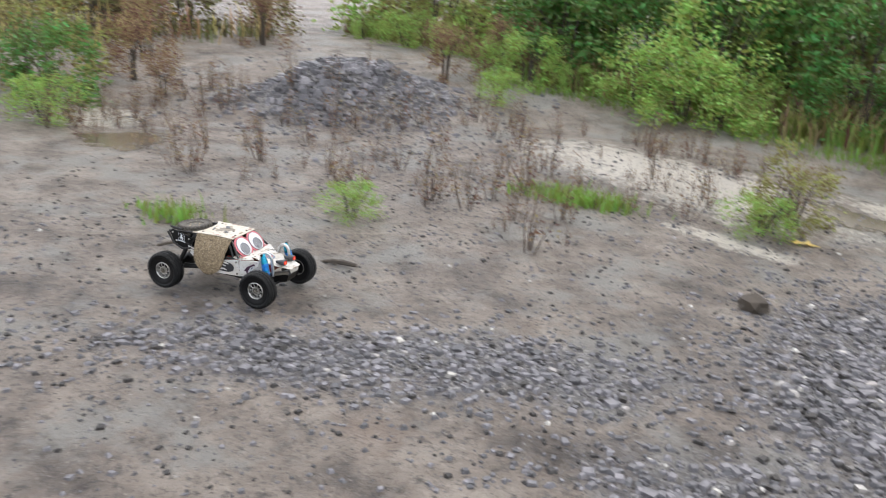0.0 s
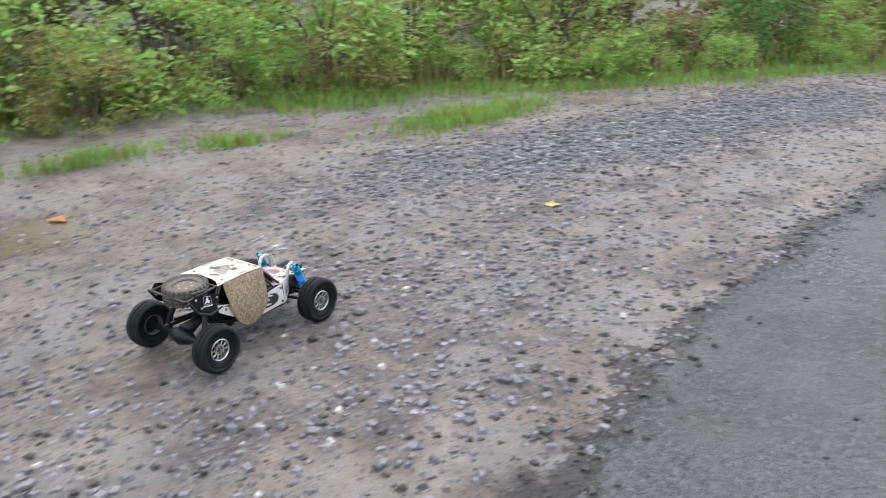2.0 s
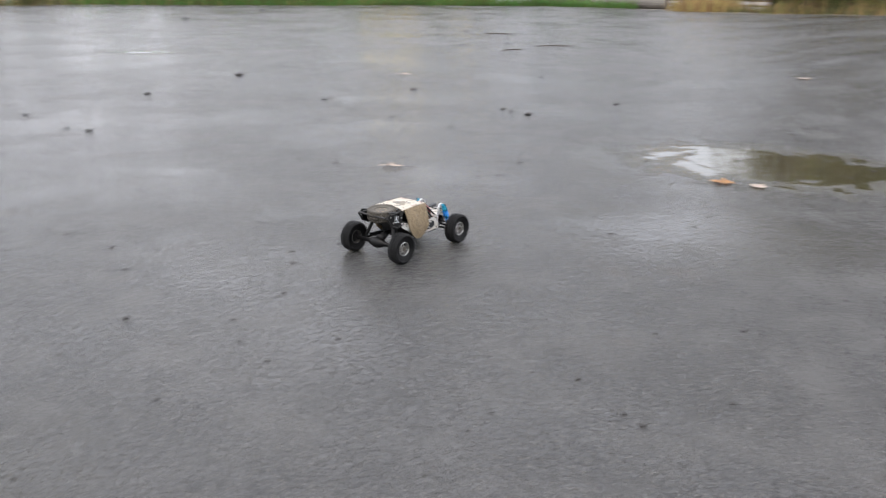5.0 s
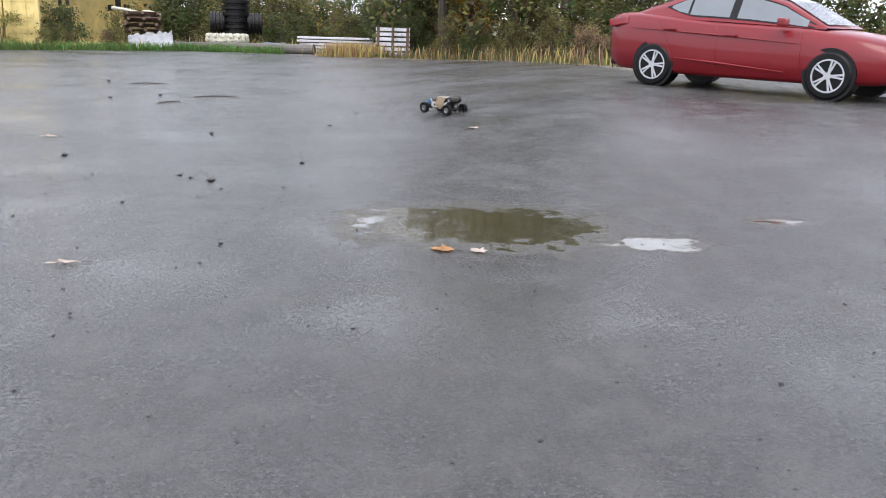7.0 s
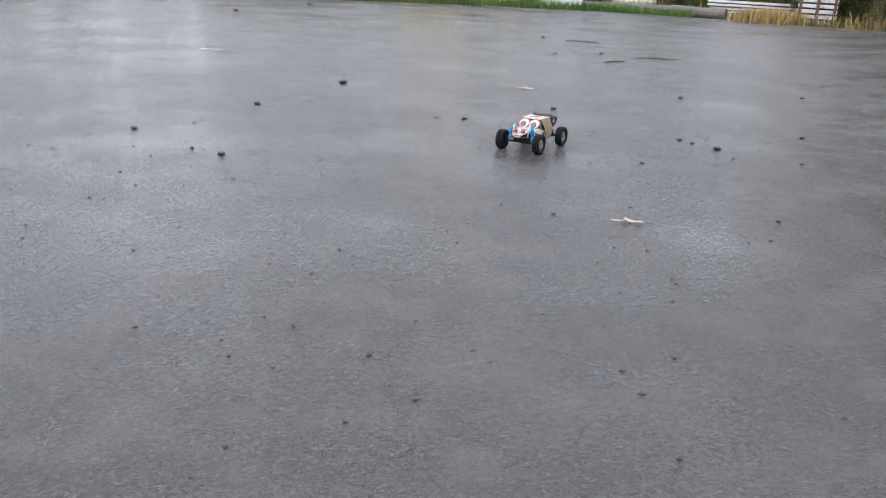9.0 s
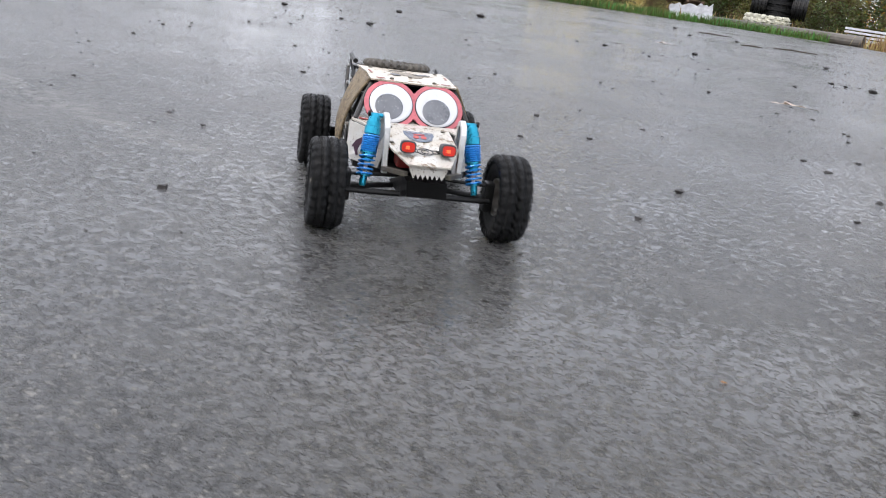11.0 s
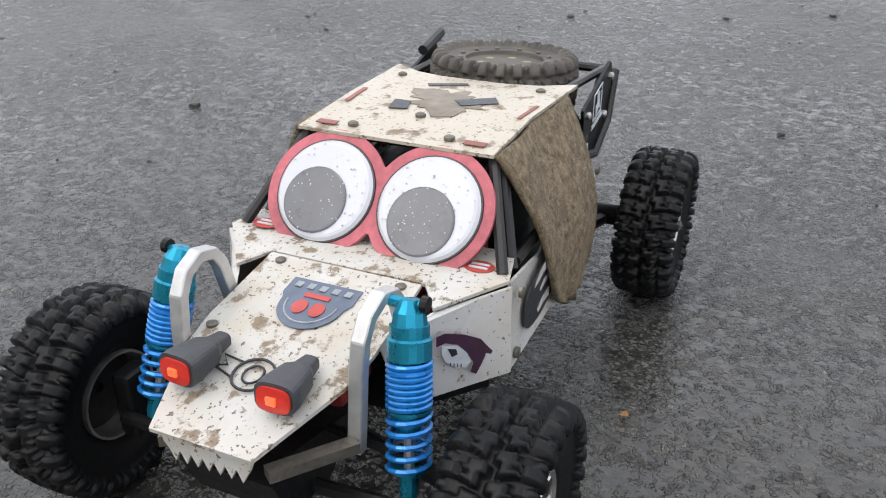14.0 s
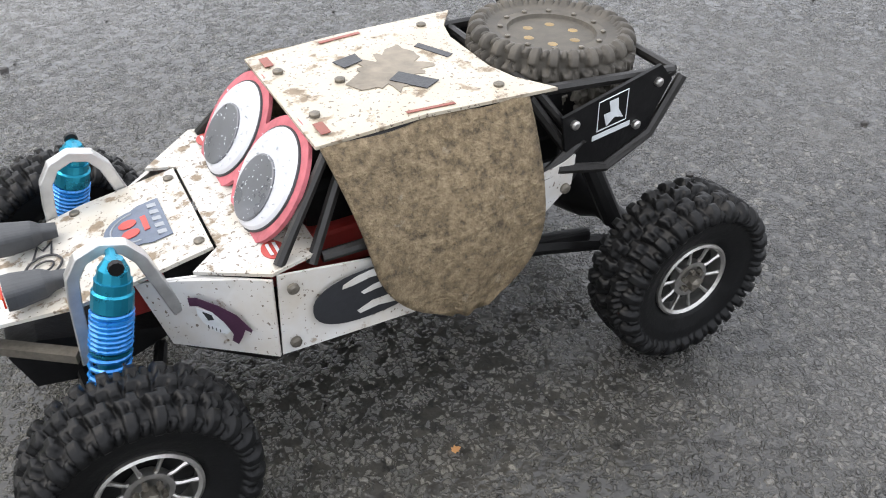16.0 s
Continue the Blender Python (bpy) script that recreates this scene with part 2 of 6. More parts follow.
    green = ramp(n, l, calc(n, l, "ADD", attr("green"), calc(n, l, "MULTIPLY_ADD", noise_tex(n, l, 7, 5, 0.7, tc), 0.8, -0.4)), [(0.4, (0, 0, 0)), (0.6, (1, 1, 1))])
    dirt = mixc(n, l, green, dirt, mixc(n, l, noise_tex(n, l, 25, 4, 0.6, tc), (0.035, 0.045, 0.016), (0.11, 0.12, 0.04)))
    l.new(mixc(n, l, lot, dirt, agg), b.inputs["Base Color"])
    # gloss: smooth where the water stands, dull on the stones
    ar = calc(n, l, "MULTIPLY_ADD", wat, -0.30, 0.40)
    ar = calc(n, l, "ADD", ar, calc(n, l, "MULTIPLY", worn, 0.06))
    dr = calc(n, l, "MULTIPLY_ADD", noise_tex(n, l, 2, 4, 0.6, tc), 0.45, 0.32)
    rough = calc(n, l, "ADD", calc(n, l, "MULTIPLY", lot, ar), calc(n, l, "MULTIPLY", calc(n, l, "SUBTRACT", 1.0, lot), dr))
    rough = calc(n, l, "MULTIPLY", rough, calc(n, l, "MULTIPLY_ADD", pud, -0.7, 1.0))
    l.new(rough, b.inputs["Roughness"])
    b.inputs["Specular IOR Level"].default_value = 0.7
    b.inputs["IOR"].default_value = 1.42
    top = calc(n, l, "SMOOTH_MAX", stone_h, level, 0.28)
    top = calc(n, l, "ADD", top, calc(n, l, "MULTIPLY", noise_tex(n, l, 95, 3, 0.5, tc), calc(n, l, "MULTIPLY_ADD", pud, -0.18, 0.20)))
    clumps = calc(n, l, "ADD", calc(n, l, "MULTIPLY", coarse, 1.5), calc(n, l, "MULTIPLY", noise_tex(n, l, 40, 5, 0.7, tc), 5.0))
    clumps = calc(n, l, "MULTIPLY", clumps, calc(n, l, "MULTIPLY_ADD", pud, -0.985, 1.0))
    h = calc(n, l, "ADD", calc(n, l, "MULTIPLY", calc(n, l, "MULTIPLY", top, lot), 0.0066), calc(n, l, "MULTIPLY", calc(n, l, "MULTIPLY", clumps, calc(n, l, "SUBTRACT", 1.0, lot)), 0.0105))
    bump(n, l, b, h, 1.0, 1.0)
    return m


M = {
    "ground": ground_mat(),
    "gravel": mat("gravel_stone", (0.112, 0.108, 0.114), 0.5, vary=0.45, scale=60, bumpy=0.4, island=0.95),
    "pale_stone": mat("pale_stone", (0.34, 0.32, 0.295), 0.6, vary=0.3, scale=50, bumpy=0.3, island=0.5),
    "clod": mat("mud_clod", (0.022, 0.019, 0.017), 0.55, vary=0.5, scale=90, bumpy=0.6, dist=0.006),
    "leaf_orange": mat("fallen_leaf", (0.52, 0.27, 0.10), 0.5, vary=0.35, scale=60, coat=0.3),
    "leaf_pale": mat("pale_leaf", (0.62, 0.52, 0.44), 0.5, vary=0.25, scale=60, coat=0.3),
    "leaf_yellow": mat("yellow_leaf", (0.68, 0.52, 0.16), 0.5, vary=0.25, scale=60, coat=0.3),
    "green": mat("green_leaves", (0.12, 0.215, 0.05), 0.5, vary=0.35, scale=4, bumpy=0, island=1.1, thin=0.45),
    "lime": mat("lime_leaves", (0.30, 0.42, 0.10), 0.5, vary=0.35, scale=4, bumpy=0, island=0.9, thin=0.45),
    "olive": mat("olive_leaves", (0.27, 0.25, 0.085), 0.55, vary=0.4, scale=4, bumpy=0, island=1.0, thin=0.45),
    "stem": mat("dead_stalks", (0.085, 0.060, 0.045), 0.7, vary=0.4, scale=20, bumpy=0),
    "brown": mat("brown_weeds", (0.24, 0.15, 0.09), 0.7, vary=0.4, scale=5, bumpy=0, island=1.0, thin=0.45),
    "gold": mat("autumn_leaves", (0.50, 0.27, 0.04), 0.5, vary=0.4, scale=3, bumpy=0, island=0.9, thin=0.45),
    "straw": mat("dry_grass", (0.46, 0.33, 0.15), 0.7, vary=0.3, scale=4, bumpy=0, island=0.8, thin=0.45),
    "grass": mat("green_grass", (0.19, 0.285, 0.055), 0.5, vary=0.3, scale=4, bumpy=0, island=0.8, thin=0.45),
    "tree_green": mat("tree_leaves", (0.085, 0.10, 0.028), 0.5, vary=0.4, scale=2, bumpy=0, island=1.2, thin=0.4),
    "tree_olive": mat("thinning_leaves", (0.15, 0.13, 0.04), 0.55, vary=0.4, scale=2, bumpy=0, island=1.1, thin=0.4),
    "far_weeds": mat("tangled_weeds", (0.13, 0.125, 0.045), 0.6, vary=0.4, scale=2, bumpy=0, island=1.2, thin=0.4),
    "bark": mat("bark", (0.06, 0.048, 0.036), 0.8, vary=0.4, scale=20, bumpy=0.6, dist=0.01),
    "tyre": mat("tyre_rubber", (0.0055, 0.0057, 0.006), 0.42, spec=0.2, coat=0.0, vary=0.5, scale=180, bumpy=0.5, dist=0.0008),
    "tyre_mud": mat("muddy_tyre_rubber", (0.07, 0.062, 0.05), 0.65, vary=0.65, scale=70, bumpy=0.6, dist=0.001),
    "rim": mat("satin_alloy", (0.46, 0.45, 0.43), 0.34, 0.9, vary=0.4, scale=120, bumpy=0.1),
    "rim_gold": mat("muddy_gold_rim", (0.30, 0.21, 0.095), 0.42, 0.8, vary=0.55, scale=90),
    "mud_smear": mat("smeared_mud", (0.19, 0.165, 0.13), 0.7, vary=0.6, scale=70, bumpy=0.5, dist=0.001),
    "rim_mud": mat("mud_caked_rim", (0.085, 0.076, 0.062), 0.7, 0.1, vary=0.6, scale=80, bumpy=0.5, dist=0.001),
    "alu": mat("cast_aluminium", (0.55, 0.55, 0.54), 0.42, 0.75, vary=0.25, scale=90, bumpy=0.2),
    "black": mat("black_plastic", (0.007, 0.007, 0.0072), 0.42, spec=0.24, vary=0.45, scale=110, bumpy=0.3),
    "steel_black": mat("black_steel_tube", (0.017, 0.016, 0.015), 0.42, 0.2, vary=0.5, scale=120, bumpy=0.3),
    "teal": mat("teal_anodised", (0.012, 0.24, 0.36), 0.3, 0.75, vary=0.25, scale=80),
    "blue": mat("blue_spring_steel", (0.010, 0.20, 0.58), 0.3, 0.35, vary=0.2, scale=80, coat=0.4),
    "felt_red": mat("red_felt", (0.44, 0.115, 0.135), 0.7, vary=0.45, scale=130, bumpy=0.5),
    "eye_white": mat("white_card", (0.52, 0.53, 0.56), 0.35, vary=0.06, scale=30, bumpy=0, coat=0.5),
    "pupil": mat("grey_pupil", (0.105, 0.11, 0.122), 0.3, vary=0.3, scale=45, bumpy=0.1, coat=0.35),
    "white_mud": muddy_white("mud_splashed_white_panel", (0.51, 0.50, 0.465), 0.55, 66),
    "white_clean": muddy_white("lightly_splashed_white_panel", (0.54, 0.54, 0.53), 0.12, 60),
    "white_roof": muddy_white("muddy_white_roof", (0.46, 0.415, 0.335), 0.52, 40),
    "decal_dark": mat("dark_print", (0.022, 0.0235, 0.027), 0.4, vary=0.3, scale=200),
    "decal_grey": mat("slate_print", (0.10, 0.125, 0.17), 0.4, vary=0.3, scale=150),
    "print_silver": mat("silver_print", (0.26, 0.28, 0.30), 0.4, vary=0.25, scale=200),
    "print_rust": mat("faded_red_print", (0.24, 0.075, 0.055), 0.5, vary=0.35, scale=200),
    "decal_red": mat("red_print", (0.42, 0.06, 0.05), 0.45, vary=0.25, scale=150),
    "decal_purple": mat("plum_print", (0.055, 0.022, 0.045), 0.4, vary=0.4, scale=150),
    "decal_pale": mat("pale_print", (0.55, 0.58, 0.60), 0.4, vary=0.15, scale=150),
    "red_inside": mat("red_plastic", (0.30, 0.03, 0.025), 0.45, vary=0.3, scale=60),
    "lamp_shell": mat("grey_rubber", (0.045, 0.048, 0.052), 0.55, vary=0.3, scale=110, bumpy=0.25),
    "lamp_lens": mat("lit_red_lens", (0.45, 0.02, 0.015), 0.2, vary=0.3, scale=160, glow=((1.0, 0.08, 0.03), 0.12), coat=0.5),
    "lamp_led": mat("lit_led", (0.6, 0.08, 0.03), 0.2, vary=0.1, scale=160, glow=((1.0, 0.16, 0.05), 0.8)),
    "bolt": mat("worn_bolt", (0.16, 0.145, 0.12), 0.45, 0.6, vary=0.4, scale=300),
}


def cloth_mat():
    m, n, l, b = nodes("muddy_felt")
    co = n.new("ShaderNodeTexCoord").outputs["Object"]
    f, g = noise_tex(n, l, 135, 6, 0.72, co), noise_tex(n, l, 330, 3, 0.6, co)
    c = ramp(n, l, f, [(0.33, (0.075, 0.056, 0.033)), (0.48, (0.20, 0.147, 0.083)), (0.66, (0.35, 0.27, 0.165))])
    c = mixc(n, l, ramp(n, l, g, [(0.64, (0, 0, 0)), (0.72, (0.7, 0.7, 0.7))]), c, (0.05, 0.036, 0.024))
    c = mixc(n, l, ramp(n, l, noise_tex(n, l, 48, 4, 0.6, co), [(0.63, (0, 0, 0)), (0.70, (0.7, 0.7, 0.7))]), c, (0.42, 0.36, 0.27))
    l.new(c, b.inputs["Base Color"])
    b.inputs["Roughness"].default_value = 0.6
    bump(n, l, b, calc(n, l, "ADD", f, calc(n, l, "MULTIPLY", g, 0.5)), 1.0, 0.006)
    return m


M["cloth"] = cloth_mat()


# ---- building helpers ----
def bm_new():
    return bmesh.new()


def part(name, bm, material, parent=None, label="", smooth=False):
    me = bpy.data.meshes.new(name)
    bmesh.ops.recalc_face_normals(bm, faces=bm.faces)
    bm.to_mesh(me)
    bm.free()
    if smooth:
        me.shade_smooth()
    me.materials.append(M[material] if isinstance(material, str) else material)
    ob = new(name, me)
    if parent:
        ob.parent = parent
    return tagged(ob, label) if label else ob


def box(bm, c, s, rot=None, bevel=0.0):
    g = bmesh.ops.create_cube(bm, size=1)["verts"]
    m = Matrix.Translation(c) @ (rot if rot else Matrix()) @ Matrix.Diagonal((*s, 1))
    bmesh.ops.transform(bm, matrix=m, verts=g)
    if bevel:
        es = list({e for v in g for e in v.link_edges})
        bmesh.ops.bevel(bm, geom=es, offset=bevel, segments=2, affect="EDGES", profile=0.6)
    return g


def frame_of(d):
    d = Vector(d).normalized()
    a = d.orthogonal().normalized()
    return a, d.cross(a)


def tube(bm, pts, r, seg=8, closed=False, cap=True):
    """A round bar through the points; r is one radius or one for each point."""
    pts = [Vector(p) for p in pts]
    rings, n = [], len(pts)
    a = None
    for i, p in enumerate(pts):
        d = (pts[(i + 1) % n] if closed or i < n - 1 else p) - (pts[i - 1] if closed or i > 0 else p)
        d.normalize()
        if a is None:
            a = d.orthogonal().normalized()
        a = (a - d * a.dot(d)).normalized()
        b = d.cross(a)
        rr = r[i] if isinstance(r, (list, tuple)) else r
        rings.append([bm.verts.new(p + (a * math.cos(k * math.tau / seg) + b * math.sin(k * math.tau / seg)) * rr) for k in range(seg)])
    for i in range(n if closed else n - 1):
        p, q = rings[i], rings[(i + 1) % n]
        for k in range(seg):
            bm.faces.new((p[k], p[(k + 1) % seg], q[(k + 1) % seg], q[k]))
    if cap and not closed:
        bm.faces.new(rings[0][::-1])
        bm.faces.new(rings[-1])


def lathe(bm, prof, seg=32, m=None, closed=False):
    """Turns (radius, along) pairs about the local y axis."""
    rings = []
    for r, y in prof:
        ring = []
        for k in range(seg):
            v = Vector((r * math.cos(k * math.tau / seg), y, r * math.sin(k * math.tau / seg)))
            ring.append(bm.verts.new(m @ v if m else v))
        rings.append(ring)
    for i in range(len(rings) if closed else len(rings) - 1):
        p, q = rings[i], rings[(i + 1) % len(rings)]
        for k in range(seg):
            bm.faces.new((p[k], p[(k + 1) % seg], q[(k + 1) % seg], q[k]))
    if not closed:
        bm.faces.new(rings[0])
        bm.faces.new(rings[-1][::-1])


def plate(bm, pts, thick, off=None):
    """A sheet on the given outline, thickened along its normal (or along off)."""
    pts = [Vector(p) for p in pts]
    nrm = Vector((0, 0, 0))
    for i in range(len(pts)):
        nrm += (pts[i] - pts[0]).cross(pts[(i + 1) % len(pts)] - pts[0])
    nrm = (Vector(off) if off else nrm).normalized() * thick
    lo, hi = [bm.verts.new(p) for p in pts], [bm.verts.new(p + nrm) for p in pts]
    bm.faces.new(lo[::-1])
    bm.faces.new(hi)
    for i in range(len(pts)):
        j = (i + 1) % len(pts)
        bm.faces.new((lo[i], lo[j], hi[j], hi[i]))


def aim(p, x, z):
    """A matrix at p with the given x axis and z axis."""
    x, z = Vector(x).normalized(), Vector(z).normalized()
    y = z.cross(x).normalized()
    x = y.cross(z)
    return Matrix(((x.x, y.x, z.x, p[0]), (x.y, y.y, z.y, p[1]), (x.z, y.z, z.z, p[2]), (0, 0, 0, 1)))


def smoothstep(a, b, x):
    t = np.clip((x - a) / (b - a), 0, 1)
    return t * t * (3 - 2 * t)


# ---- ground: one sheet; the asphalt lot, the dirt verge and the bank under the parked car are zones of it ----
LOT = [(9.5, -0.9), (4.5, -1.35), (2.0, -1.95), (0.72, -2.28), (-0.24, -2.48), (-1.0, -2.52), (-2.1, -2.56), (-4.07, -2.41), (-5.5, -2.27), (-6.66, -2.02),
       (-8.16, -1.68), (-10.4, -1.2), (-12.5, -0.45), (-14.5, 0.6), (-18.6, 3.4), (-21.7, 9.4), (-23.7, 12.3), (-21, 20), (-13.1, 26.9), (-5.6, 29.0), (-0.8, 30.4),
       (2.5, 31.2), (6.4, 29.4), (8.6, 26.5), (10.2, 23.0), (10.4, 18.0), (10.2, 15.6), (11.5, 13.8), (17, 9.5), (20, 4), (17, 0)]


HEDGE = [(10.5, -10.2), (8.2, -9.6), (6.3, -8.1), (4.57, -7.95), (3.25, -7.65), (2.3, -7.0), (0.37, -7.15), (-1.5, -6.85), (-2.6, -6.35), (-4.7, -5.0), (-7.2, -3.75), (-9.2, -3.0), (-12.4, -2.3), (-15.5, -1.9)]


def lot_distance(x, y):
    """Metres inside the asphalt's edge (negative outside)."""
    p = np.array(LOT)
    q = np.roll(p, -1, 0)
    best, inside = np.full(x.shape, 1e9), np.zeros(x.shape, bool)
    for (ax, ay), (bx, by) in zip(p, q):
        dx, dy = bx - ax, by - ay
        t = np.clip(((x - ax) * dx + (y - ay) * dy) / (dx * dx + dy * dy), 0, 1)
        best = np.minimum(best, np.hypot(x - ax - t * dx, y - ay - t * dy))
        cross = (ay > y) != (by > y)
        inside ^= cross & (x < (bx - ax) * (y - ay) / (by - ay + 1e-12) + ax)
    return np.where(inside, best, -best)


def blob(x, y, cx, cy, rx, ry, turn=0.0):
    c, s = math.cos(radians(turn)), math.sin(radians(turn))
    u, v = (x - cx) * c + (y - cy) * s, -(x - cx) * s + (y - cy) * c
    return np.clip(1.35 - np.hypot(u / rx, v / ry), 0, 1)


def height(x, y):
    x, y = np.asarray(x, float), np.asarray(y, float)
    d = lot_distance(x, y)
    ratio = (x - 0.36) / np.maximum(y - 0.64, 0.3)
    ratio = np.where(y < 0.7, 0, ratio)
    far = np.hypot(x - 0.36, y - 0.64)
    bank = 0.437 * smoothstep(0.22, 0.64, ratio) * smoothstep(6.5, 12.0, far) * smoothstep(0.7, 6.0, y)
    verge = np.where(d < 0, -0.018 * smoothstep(0, 0.12, -d), 0)
    lumps = 0.012 * np.sin(x * 2.3 + 1.1) * np.sin(y * 2.9) + 0.008 * np.sin(x * 5.1 + y * 3.7)
    heap = 0.30 * blob(x, y, 7.35, -6.6, 1.0, 0.75, 40) ** 2 + 0.10 * blob(x, y, 4.3, -6.3, 1.3, 0.5) + 0.05 * blob(x, y, 0.3, -5.9, 0.9, 0.35)
    behind = 0.25 * smoothstep(3.8, 8.0, -d) * (y < 3)
    out = smoothstep(0.05, 0.6, -d)
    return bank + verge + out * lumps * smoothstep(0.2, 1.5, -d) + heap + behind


def axis_steps(lo, hi, fine, reach):
    mid = list(np.arange(lo, hi + fine / 2, fine))
    out, step, v = [], fine, hi
    while v < reach:
        step *= 1.13
        v += step
        out.append(v)
    low, step, v = [], fine, lo
    while v > -reach:
        step *= 1.13
        v -= step
        low.append(v)
    return np.array(low[::-1] + mid + out)


def build_ground():
    xs, ys = axis_steps(-4.5, 7.0, 0.085, 900), axis_steps(-7.5, 7.5, 0.085, 900)
    gx, gy = np.meshgrid(xs, ys)
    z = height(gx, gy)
    verts = np.stack([gx.ravel(), gy.ravel(), z.ravel()], 1)
    nx, ny = len(xs), len(ys)
    i = np.arange((nx - 1) * (ny - 1))
    a = i // (nx - 1) * nx + i % (nx - 1)
    faces = np.stack([a, a + 1, a + nx + 1, a + nx], 1)
    me = bpy.data.meshes.new("ground")
    me.from_pydata(verts.tolist(), [], faces.tolist())
    x, y = verts[:, 0], verts[:, 1]
    d = lot_distance(x, y)
    zones = {
        "lot": np.clip(d, -2, 2),
        "gravel": gravel_zone(x, y),
        "puddle": np.maximum.reduce([0.95 * blob(x, y, 5.06, 5.35, 0.28, 0.14, -20), 0.95 * blob(x, y, 2.9, 5.75, 1.15, 0.78, -20), 0.85 * blob(x, y, 3.78, 5.02, 0.46, 0.24, -12), blob(x, y, 0.85, -5.0, 0.55, 0.26, 8), 0.95 * blob(x, y, 3.05, -6.1, 0.6, 0.18), 0.9 * blob(x, y, 7.6, -4.5, 0.5, 0.3), 0.85 * blob(x, y, -9, 7.5, 0.9, 0.25, 30), 0.85 * blob(x, y, -4.2, 12.5, 0.9, 0.25, -10), 0.85 * blob(x, y, -7.4, 6.2, 0.8, 0.12, 40)]),
        # patches 1 and 3 paint the trees' dark reflection; 2 and 4 are damp
        "damp_and_reflection": np.maximum.reduce([0.75 * blob(x, y, 2.1, 4.1, 1.1, 0.75, -20), 0.62 * blob(x, y, 2.5, 5.4, 1.7, 1.0, -25), 0.4 * blob(x, y, 4.6, 9.0, 1.6, 3.2), 0.85 * blob(x, y, -0.5, 1.5, 0.62, 0.5)]),
        "sand": np.maximum.reduce([blob(x, y, 4.3, -6.1, 1.35, 0.42, -12), 0.9 * blob(x, y, 2.75, -6.5, 0.8, 0.4, 5), 0.9 * blob(x, y, 3.7, -5.3, 0.5, 0.16, -10), blob(x, y, 2.15, -6.45, 0.42, 0.3), 0.9 * blob(x, y, 7.5, -6.75, 0.5, 0.25, 40), 0.8 * blob(x, y, 8.4, -4.9, 0.6, 0.5), blob(x, y, -16.5, 0.4, 3.2, 0.8, 35)]),
        "seam": seam_zone(x, y),
        "green": np.where(d < 0, np.maximum(smoothstep(-0.1, 0.4, np.interp(x, [p[0] for p in HEDGE[::-1]], [p[1] for p in HEDGE[::-1]]) - y) * (y < 3) * (x < 9), smoothstep(0.2, 1.2, -d) * (y > 6)), 0),
    }
    for name, v in zones.items():
        at = me.attributes.new(name, "FLOAT", "POINT")
        at.data.foreach_set("value", np.ascontiguousarray(v, np.float32))
    me.shade_smooth()
    me.materials.append(M["ground"])
    return tagged(new("ground", me), "wet dark asphalt lot with a dirt and gravel verge", "ground", kind="structure")


def seam_zone(x, y):
    """A worn pale joint that runs over the asphalt, and a worn patch near where the toy stops."""
    best = np.full(x.shape, 9.0)
    line = [(-19.4, 13.2), (-14.2, 10.0), (-10.2, 7.4), (-7.1, 5.65), (-4.45, 3.76), (-2.5, 2.78), (-1.8, 2.41), (-1.3, 2.2), (-0.9, 1.98)]
    for (ax, ay), (bx, by) in zip(line, line[1:]):
        t = np.clip(((x - ax) * (bx - ax) + (y - ay) * (by - ay)) / ((bx - ax) ** 2 + (by - ay) ** 2), 0, 1)
        best = np.minimum(best, np.hypot(x - ax - t * (bx - ax), y - ay - t * (by - ay)))
    return np.maximum(np.clip(1 - best / (0.13 + 0.014 * np.abs(x)), 0, 1), 0.42 * blob(x, y, -1.5, 1.9, 0.9, 0.6, 30))


def gravel_zone(x, y):
    patch = 0.84 + 0.16 * np.sin(x * 3.1 + 1.7 * np.sin(y * 2.3)) * np.sin(y * 4.3 + 1.2 * np.sin(x * 1.9)) + 0.10 * np.sin(x * 9.7 + y * 6.1) * np.sin(y * 11.3 - x * 5.2)
    return patch * np.maximum.reduce([blob(x, y, 2.35, -4.0, 1.05, 1.35), 0.72 * blob(x, y, 4.1, -3.1, 1.5, 0.36, 30), 0.8 * blob(x, y, 2.9, -3.0, 0.8, 0.42, 25), 0.75 * blob(x, y, -2.8, -4.0, 3.2, 0.7, -12), 0.40 * blob(x, y, 0.6, -3.3, 3.2, 1.1), 0.95 * blob(x, y, 7.3, -6.5, 1.05, 0.8, 40), 0.55 * blob(x, y, -7.0, -2.75, 4.5, 0.5, -14)])


ground = build_ground()


def zat(x, y):
    return float(height(np.array([x]), np.array([y]))[0])


def rock_shape(rng, n=1):
    """Corner points and faces of one rough stone about 1 across."""
    base = [(-1, -1, -1), (1, -1, -1), (1, 1, -1), (-1, 1, -1), (-1, -1, 1), (1, -1, 1), (1, 1, 1), (-1, 1, 1)]
    v = np.array(base, float) * 0.5 + rng.uniform(-0.17, 0.17, (8, 3))
    v[4:, :2] *= rng.uniform(0.45, 0.9)
    return v


RF = np.array([(0, 3, 2, 1), (4, 5, 6, 7), (0, 1, 5, 4), (1, 2, 6, 5), (2, 3, 7, 6), (3, 0, 4, 7)])


